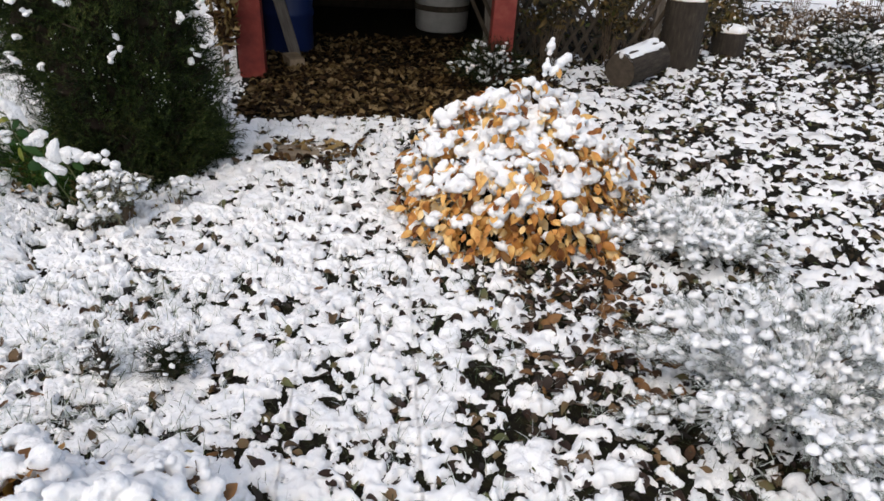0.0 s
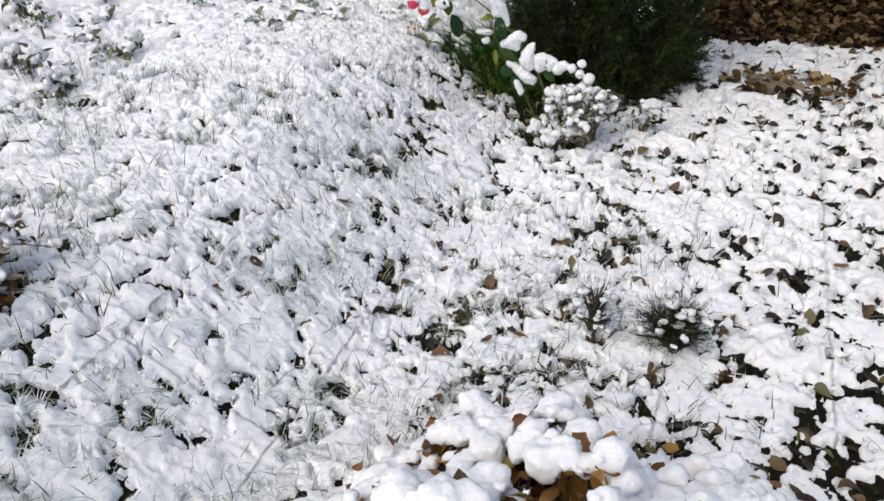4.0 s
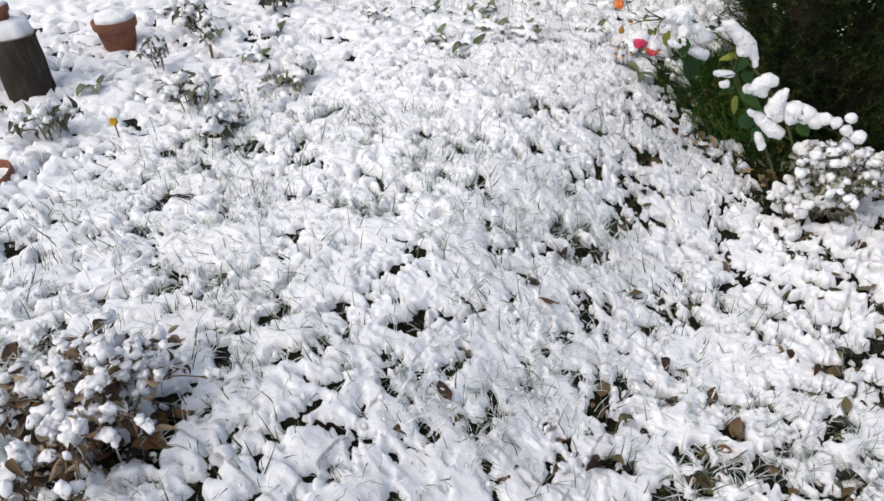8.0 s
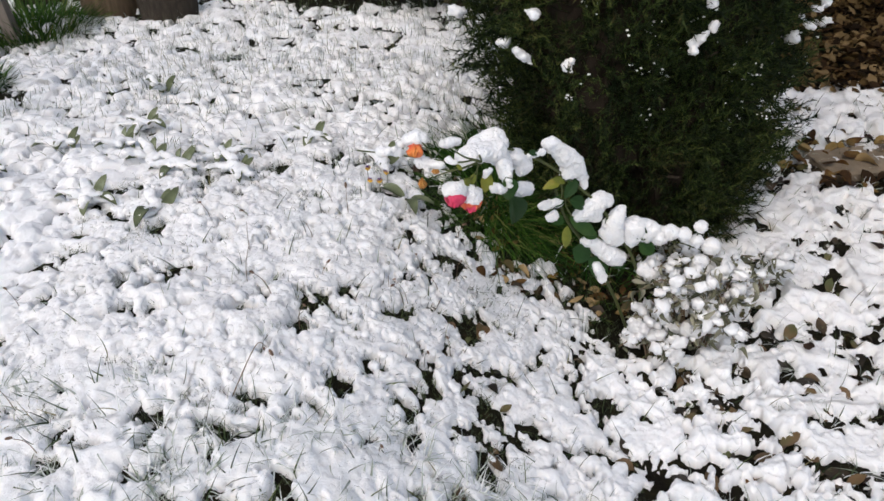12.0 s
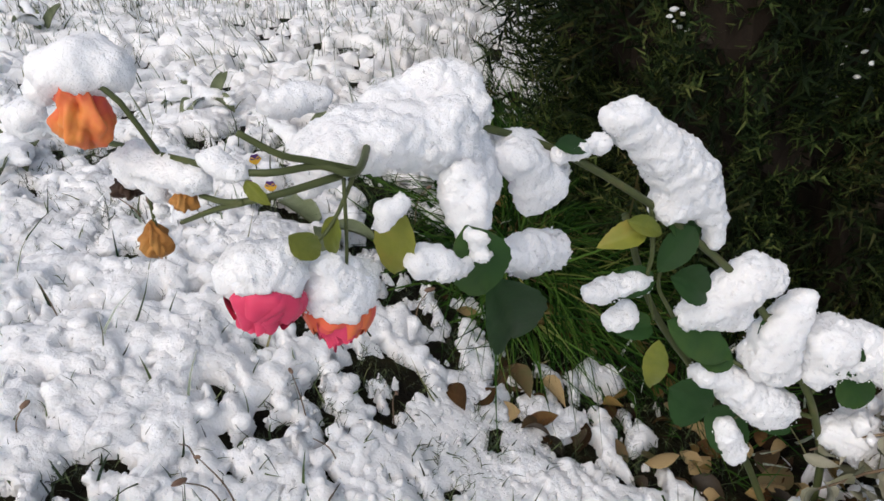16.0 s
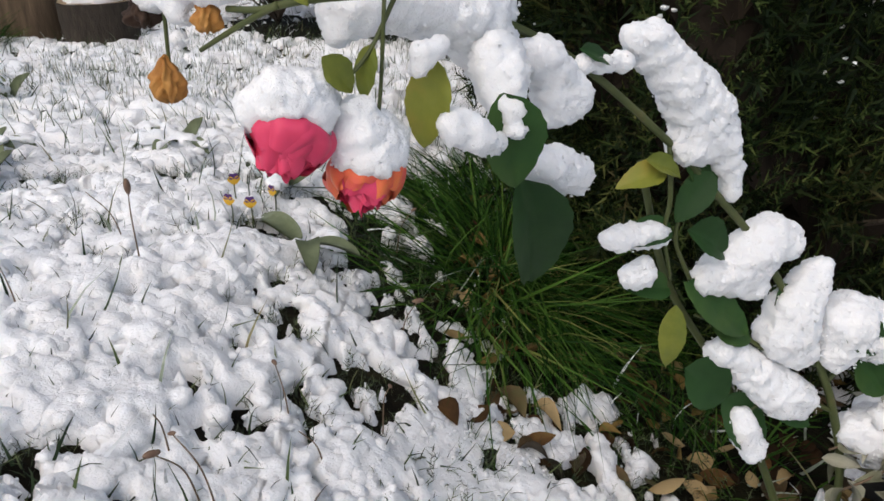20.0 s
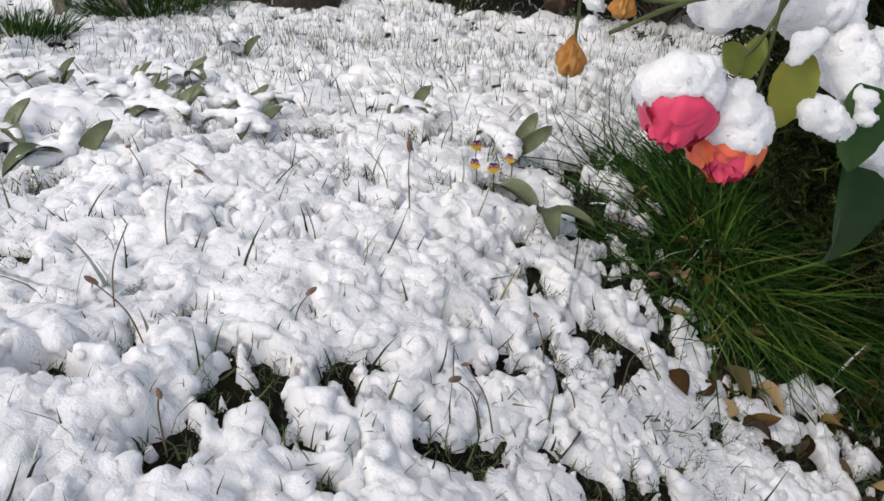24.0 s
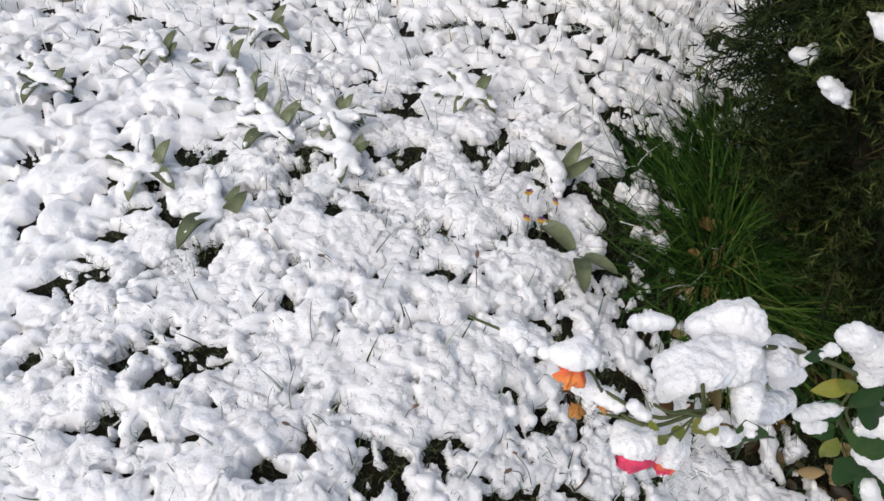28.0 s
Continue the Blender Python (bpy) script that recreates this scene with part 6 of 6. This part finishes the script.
for k in range(32):
    x, y = (rng.uniform(-2.75, -2.05), rng.uniform(3.0, 3.75)) if k < 16 else (rng.uniform(-3.6, -1.7), rng.uniform(1.5, 4.3))
    z = float(land(x, y))
    h, a = rng.uniform(0.04, 0.085), rng.uniform(0, 6.283)
    dx, dy = 0.4 * h * math.cos(a), 0.4 * h * math.sin(a)
    top = (x + dx, y + dy, z + h)
    stalk([(x, y, z), (x + 0.3 * dx, y + 0.3 * dy, z + 0.6 * h), top], 0.0009, [(top, (math.cos(a), math.sin(a), rng.uniform(-0.5, 1.0)), rng.uniform(0.009, 0.016))] if k % 3 else [], "thin dry stalk with a brown seed pod" if k % 3 else "thin dark dry stalk")


# ---- the shed with its red posts ----
def block(name, sx, sy, sz, material, parent, m, label="", bevel=0.006, wobble=0.003, cuts=4, seed=1):
    return part(name, box(name, sx, sy, sz, material, bevel, cuts, wobble, seed), parent, label, m)


shed = thing("shed", -0.35, 6.0, -0.17, "open wooden shed with red posts and a dark inside", "shed")
block("post", 0.19, 0.13, 2.25, RED_PAINT, shed, pose(-0.93, 0.0, -0.03, 0, -1.5, 0), "red painted post", seed=2)
block("post", 0.17, 0.13, 2.25, RED_PAINT, shed, pose(0.93, 0.02, -0.03, 0, 1.0, 0), "red painted post", seed=3)
block("beam", 2.3, 0.14, 0.18, RED_PAINT, shed, pose(0, 0.01, 2.05))
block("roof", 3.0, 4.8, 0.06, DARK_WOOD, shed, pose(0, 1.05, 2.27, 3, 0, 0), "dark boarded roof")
# nearly black boards: the shade inside the shed is put into their colour
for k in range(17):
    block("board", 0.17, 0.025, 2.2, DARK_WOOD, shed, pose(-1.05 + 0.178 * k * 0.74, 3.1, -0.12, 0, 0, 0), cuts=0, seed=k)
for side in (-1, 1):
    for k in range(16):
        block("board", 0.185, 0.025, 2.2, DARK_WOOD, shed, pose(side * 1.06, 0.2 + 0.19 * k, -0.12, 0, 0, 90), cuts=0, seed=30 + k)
plank = thing("leaning_plank", -1.03, 6.62, -0.17, "brown plank leaning inside the shed", "plank")
block("board", 0.09, 0.03, 1.2, GREY_WOOD, plank, pose(0, 0, 0, 4, -14, 0))
drum = thing("blue_drum", -1.12, 6.9, -0.17, "blue plastic drum inside the shed", "drum")
BLUE = surface("blue_plastic", [(0.2, (0.008, 0.018, 0.07)), (0.8, (0.014, 0.03, 0.12))], 6.0, 0.45, 0.1)
WHITE = surface("grimy_white_plastic", [(0.2, (0.32, 0.31, 0.29)), (0.7, (0.55, 0.54, 0.51))], 6.0, 0.5, 0.1)


def turned(name, profile, material, parent, label="", sides=32, m=None):
    """A body of revolution from (radius, height) pairs."""
    v = [(r * math.cos(2 * math.pi * j / sides), r * math.sin(2 * math.pi * j / sides), z) for r, z in profile for j in range(sides)]
    f = [(k * sides + j, k * sides + (j + 1) % sides, (k + 1) * sides + (j + 1) % sides, (k + 1) * sides + j) for k in range(len(profile) - 1) for j in range(sides)]
    return part(name, mesh_of(name, np.array(v), np.array(f), material), parent, label, m)


turned("body", [(0.001, 0.0), (0.20, 0.0), (0.215, 0.02), (0.215, 0.28), (0.225, 0.30), (0.225, 0.33), (0.215, 0.35), (0.215, 0.62), (0.20, 0.66), (0.001, 0.66)], BLUE, drum)
tub = thing("white_tub", 0.28, 8.0, -0.17, "white tub with a brown band inside the shed", "tub")
turned("body", [(0.001, 0.0), (0.24, 0.0), (0.26, 0.02), (0.275, 0.40), (0.285, 0.42), (0.27, 0.43), (0.25, 0.40), (0.22, 0.05), (0.001, 0.05)], WHITE, tub)
turned("band", [(0.268, 0.20), (0.275, 0.205), (0.278, 0.25), (0.270, 0.255)], BARK, tub, "brown band")
brick = thing("clay_brick", -1.02, 6.35, -0.17, "pale clay brick lying by the post", "brick")
block("body", 0.12, 0.24, 0.07, CUT_WOOD, brick, pose(0, 0, 0, 0, 0, 20))


# ---- the lattice fence beside the shed ----
fence = thing("lattice_fence", 1.35, 6.85, -0.17, "weathered wooden lattice overgrown with dry climbers", "fence")
for k in range(13):
    block("slat", 0.035, 0.012, 1.3, BARK, fence, pose(-0.66 + 0.11 * k, 0.0, 0.0, 0, 28, 0), cuts=0, seed=k)
    block("slat", 0.035, 0.012, 1.3, BARK, fence, pose(-0.66 + 0.11 * k, 0.014, 0.0, 0, -28, 0), cuts=0, seed=40 + k)
for x in (-0.75, 0.75):
    block("post", 0.07, 0.07, 1.4, GREY_WOOD, fence, pose(x, 0.05, 0))
CLIMBER = surface("climber_leaf", [(0.15, (0.02, 0.018, 0.010)), (0.5, (0.07, 0.055, 0.02)), (0.8, (0.16, 0.10, 0.03)), (1.0, (0.10, 0.12, 0.03))], 12.0, 0.65, 0.0, vary=0.9, island=True)
for x, y, r, h, n, seed in ((1.05, 6.55, 0.35, 0.75, 22, 401), (1.65, 6.65, 0.35, 0.70, 22, 402), (2.55, 7.15, 0.35, 0.55, 18, 403), (3.05, 7.6, 0.4, 0.5, 18, 404), (1.10, 7.25, 0.45, 1.0, 44, 410), (1.80, 7.35, 0.45, 1.0, 44, 411), (2.35, 7.85, 0.5, 0.9, 40, 412), (3.2, 8.6, 0.5, 0.6, 26, 413), (3.9, 9.2, 0.55, 0.8, 30, 414), (4.8, 9.5, 0.55, 0.8, 30, 415), (5.7, 9.3, 0.55, 0.7, 30, 416), (2.9, 9.3, 0.5, 0.9, 30, 417)):
    perennial("dry_climber", x, y, r, h, n, seed, "tangle of brown and olive climber leaves", "climber", 0.075, 0.03, 0.05, TWIG, CLIMBER, 0.2)
perennial("dry_stalks", -1.46, 5.85, 0.12, 0.75, 16, 405, "bundle of straw-coloured dry stalks beside the post", "stalks", 0.10, 0.03, 0.1, TWIG, LITTER, 0.3)
juniper("dark_juniper", 0.48, 5.72, 0.30, 0.24, 0.36, 900, 406, "dark low evergreen with snow on top", 0.04, 0.16, NEEDLE)
juniper("dark_juniper", -3.21, 6.59, 0.40, 0.28, 0.60, 1500, 410, "dark low evergreen behind the bed", 0.03, 0.02, NEEDLE, 1.5)
juniper("dark_juniper", -2.75, 6.42, 0.44, 0.30, 0.60, 1700, 407, "dark low evergreen behind the bed", 0.03, 0.02, NEEDLE, 1.5)
juniper("dark_juniper", -2.22, 6.10, 0.46, 0.34, 0.60, 1500, 408, "dark low evergreen behind the bed", 0.03, 0.02, NEEDLE, 1.5)
juniper("dark_juniper", 3.95, 6.75, 0.45, 0.35, 0.30, 700, 409, "dark low evergreen in the snow", 0.04, 0.25, NEEDLE)


# ---- sawn logs ----
LOG_BARK = surface("dark_log_bark", [(0.2, (0.018, 0.015, 0.012)), (0.55, (0.05, 0.04, 0.03)), (0.85, (0.10, 0.085, 0.065))], 14.0, 0.85, 0.9, 45.0, 0.015, stretch=(3.0, 3.0, 0.7))
DARK_CUT = surface("dark_cut_wood", [(0.2, (0.035, 0.027, 0.02)), (0.6, (0.09, 0.07, 0.05)), (0.9, (0.15, 0.12, 0.09))], 18.0, 0.8, 0.4, 80.0, 0.004)
def upright_log(name, x, y, r, h, seed, label, snow=0.03, tilt=(0, 0), bark=None, group="sawn logs"):
    t = thing(name, x, y, float(land(x, y)) - 0.02, label, "log", group)
    t.matrix_world = pose(x, y, float(land(x, y)) - 0.02, tilt[0], tilt[1], 37 * seed)
    part("bark", round_log("bark", r, h, seed, bark or LOG_BARK), t)
    part("cut_face", log_end("cut_face", r, h, seed, CUT_WOOD), t, "sawn top")
    if snow:
        rr = np.random.default_rng(seed)
        balls = [(0.62 * r * math.sqrt(q) * math.cos(a), 0.62 * r * math.sqrt(q) * math.sin(a), h, 0.36 * r) for q, a in zip(np.linspace(0.02, 1, 16), np.arange(16) * 2.4)]
        snow_mass("snow_cap", t, balls, 0.012, 0.012, 0.05, "flat cap of snow", max(0.25, snow * 2 / (0.36 * r)))
    return t


upright_log("log_stump", 2.27, 6.72, 0.17, 0.58, 1, "upright sawn log with snow on its cut top")
upright_log("log_stump", 2.97, 7.32, 0.16, 0.22, 2, "short sawn log with snow on its cut top")
lying = thing("lying_log", 1.52, 5.93, -0.03, "short grey log lying on its side under snow", "log", "sawn logs")
lying.matrix_world = pose(1.52, 5.93, -0.045, 0, 84, 40)
part("bark", round_log("bark", 0.135, 0.50, 3, LOG_BARK), lying)
part("cut_face", log_end("cut_face", 0.135, 0.50, 3, DARK_CUT), lying, "sawn end")
part("cut_face", log_end("cut_face", 0.135, 0.0, 3, DARK_CUT, up=False), lying, "sawn end")
snow_mass("snow_cap", lying, [(-0.118, 0.02 * math.sin(9 * q), 0.03 + 0.44 * q, 0.040) for q in np.linspace(0, 1, 24)] + [(-0.100, side * 0.06, 0.035 + 0.43 * k / 23, 0.034) for k in range(24) for side in (-1, 1)], 0.012, 0.012, 0.05, "snow along the top", 0.9)
upright_log("log_stump", -4.36, 2.56, 0.090, 0.27, 4, "dark upright log that carries a small clay pot", 0.03)
upright_log("log_stump", -3.87, 6.11, 0.165, 0.19, 5, "low sawn log with a flat cap of snow", 0.03)
upright_log("log_stump", -4.23, 6.18, 0.17, 0.55, 6, "tall brown weathered log at the edge of the bed", 0.03, bark=surface("stripped_wood", [(0.2, (0.05, 0.033, 0.02)), (0.6, (0.13, 0.09, 0.055)), (0.9, (0.22, 0.16, 0.10))], 10.0, 0.8, 0.6, 50.0, 0.006, stretch=(5.0, 5.0, 0.5)))
board = thing("old_board", -4.66, 6.37, -0.17, "dark board lying behind the logs", "board")
block("body", 0.45, 0.16, 0.10, DARK_WOOD, board, pose(0, 0, 0, 0, 3, 25))
rod = thing("iron_rod", -4.70, 6.09, -0.18, "thin dark iron rod standing in the ground", "rod")
v, f = tube([(0, 0, 0), (0.005, 0, 0.4), (0, 0, 0.9)], [0.012, 0.011], 8)
part("shaft", mesh_of("shaft", v, f, DARK_WOOD), rod)


# ---- wooden stakes ----
for k, (x, y, lean, turn) in enumerate([(-4.43, 4.54, -12.5, 10), (-3.95, 4.27, -5.0, 20), (-4.83, 5.60, -6.0, 10), (-4.53, 5.65, -4.0, 0)]):
    z = float(land(x, y))
    t = thing("wooden_stake", x, y, z - 0.05, "grey weathered square stake driven into the bed", "stake", "stakes in the bed")
    t.matrix_world = pose(x, y, z - 0.05, 0, lean, 0) @ pose(0, 0, 0, 0, 0, turn)
    block("shaft", 0.062, 0.055, 1.35, GREY_WOOD, t, pose(0, 0, 0), bevel=0.005, wobble=0.004, seed=60 + k)


# ---- clay pots ----
def clay_pot(x, y, z, r, h, label, snow=True, tilt=0.0, turn=0.0):
    t = thing("clay_pot", x, y, z, label, "pot", "clay pots")
    t.matrix_world = pose(x, y, z, tilt, 0, turn)
    turned("body", [(0.001, 0.0), (0.68 * r, 0.0), (0.70 * r, 0.004), (0.92 * r, 0.74 * h), (r, 0.75 * h), (1.04 * r, 0.78 * h), (1.06 * r, 0.98 * h), (1.03 * r, h), (0.95 * r, 0.99 * h), (0.88 * r, 0.72 * h), (0.62 * r, 0.05 * h), (0.001, 0.04 * h)], TERRACOTTA, t)
    if snow:
        snow_mass("snow_cap", t, [(0.5 * r * math.cos(2.4 * k), 0.5 * r * math.sin(2.4 * k), h * 0.98, 0.5 * r) for k in range(6)] + [(0, 0, h * 1.03, 0.6 * r)], 0.008, 0.008, 0.03, "heap of snow in the pot", 0.7)
    return t


clay_pot(-4.385, 2.545, float(land(-4.35, 2.57)) + 0.262, 0.052, 0.10, "small clay pot full of snow on the dark log")
clay_pot(-4.47, 3.08, 0.035, 0.092, 0.155, "clay pot heaped with snow among the plants")
clay_pot(-3.84, 2.07, -0.03, 0.075, 0.11, "clay pot sunk in the snowy bed", False, 12)
clay_pot(-4.05, 1.80, 0.03, 0.06, 0.10, "clay pot at the edge of the bed", True)

mush = thing("yellow_flower", -3.70, 2.45, float(land(-3.7, 2.45)), "yellow flower head bent under a cap of snow", "flower")
v, f = tube(curve_through([(0, 0, -0.02), (0, 0, 0.05), (0.006, -0.004, 0.085)], 6), [0.003, 0.002], 6)
part("stem", mesh_of("stem", v, f, CANE), mush)
pv, pf = leaf_form(5, 0.2, 0.3)
for k in range(9):
    part("petal", mesh_of("petal", pv * [0.030, 0.018, 0.030], pf, YOLK), mush, "", pose(0.006, -0.006, 0.085, 0, 55, 40 * k))
snow_mass("snow_cap", mush, [(0.0, 0.006, 0.10, 0.024), (0.012, 0.004, 0.098, 0.02)], 0.005, 0.005, 0.02, "cap of snow", 0.8)


# ---- the flat stone in the path ----
slab = thing("path_stone", -0.72, 4.33, float(land(-0.72, 4.33)) - 0.02, "flat pale stone in the path with leaves round it", "stone")
block("body", 0.36, 0.20, 0.04, STONE, slab, pose(0, 0, 0, 0, 0, 8), bevel=0.018, wobble=0.035, cuts=6, seed=9)
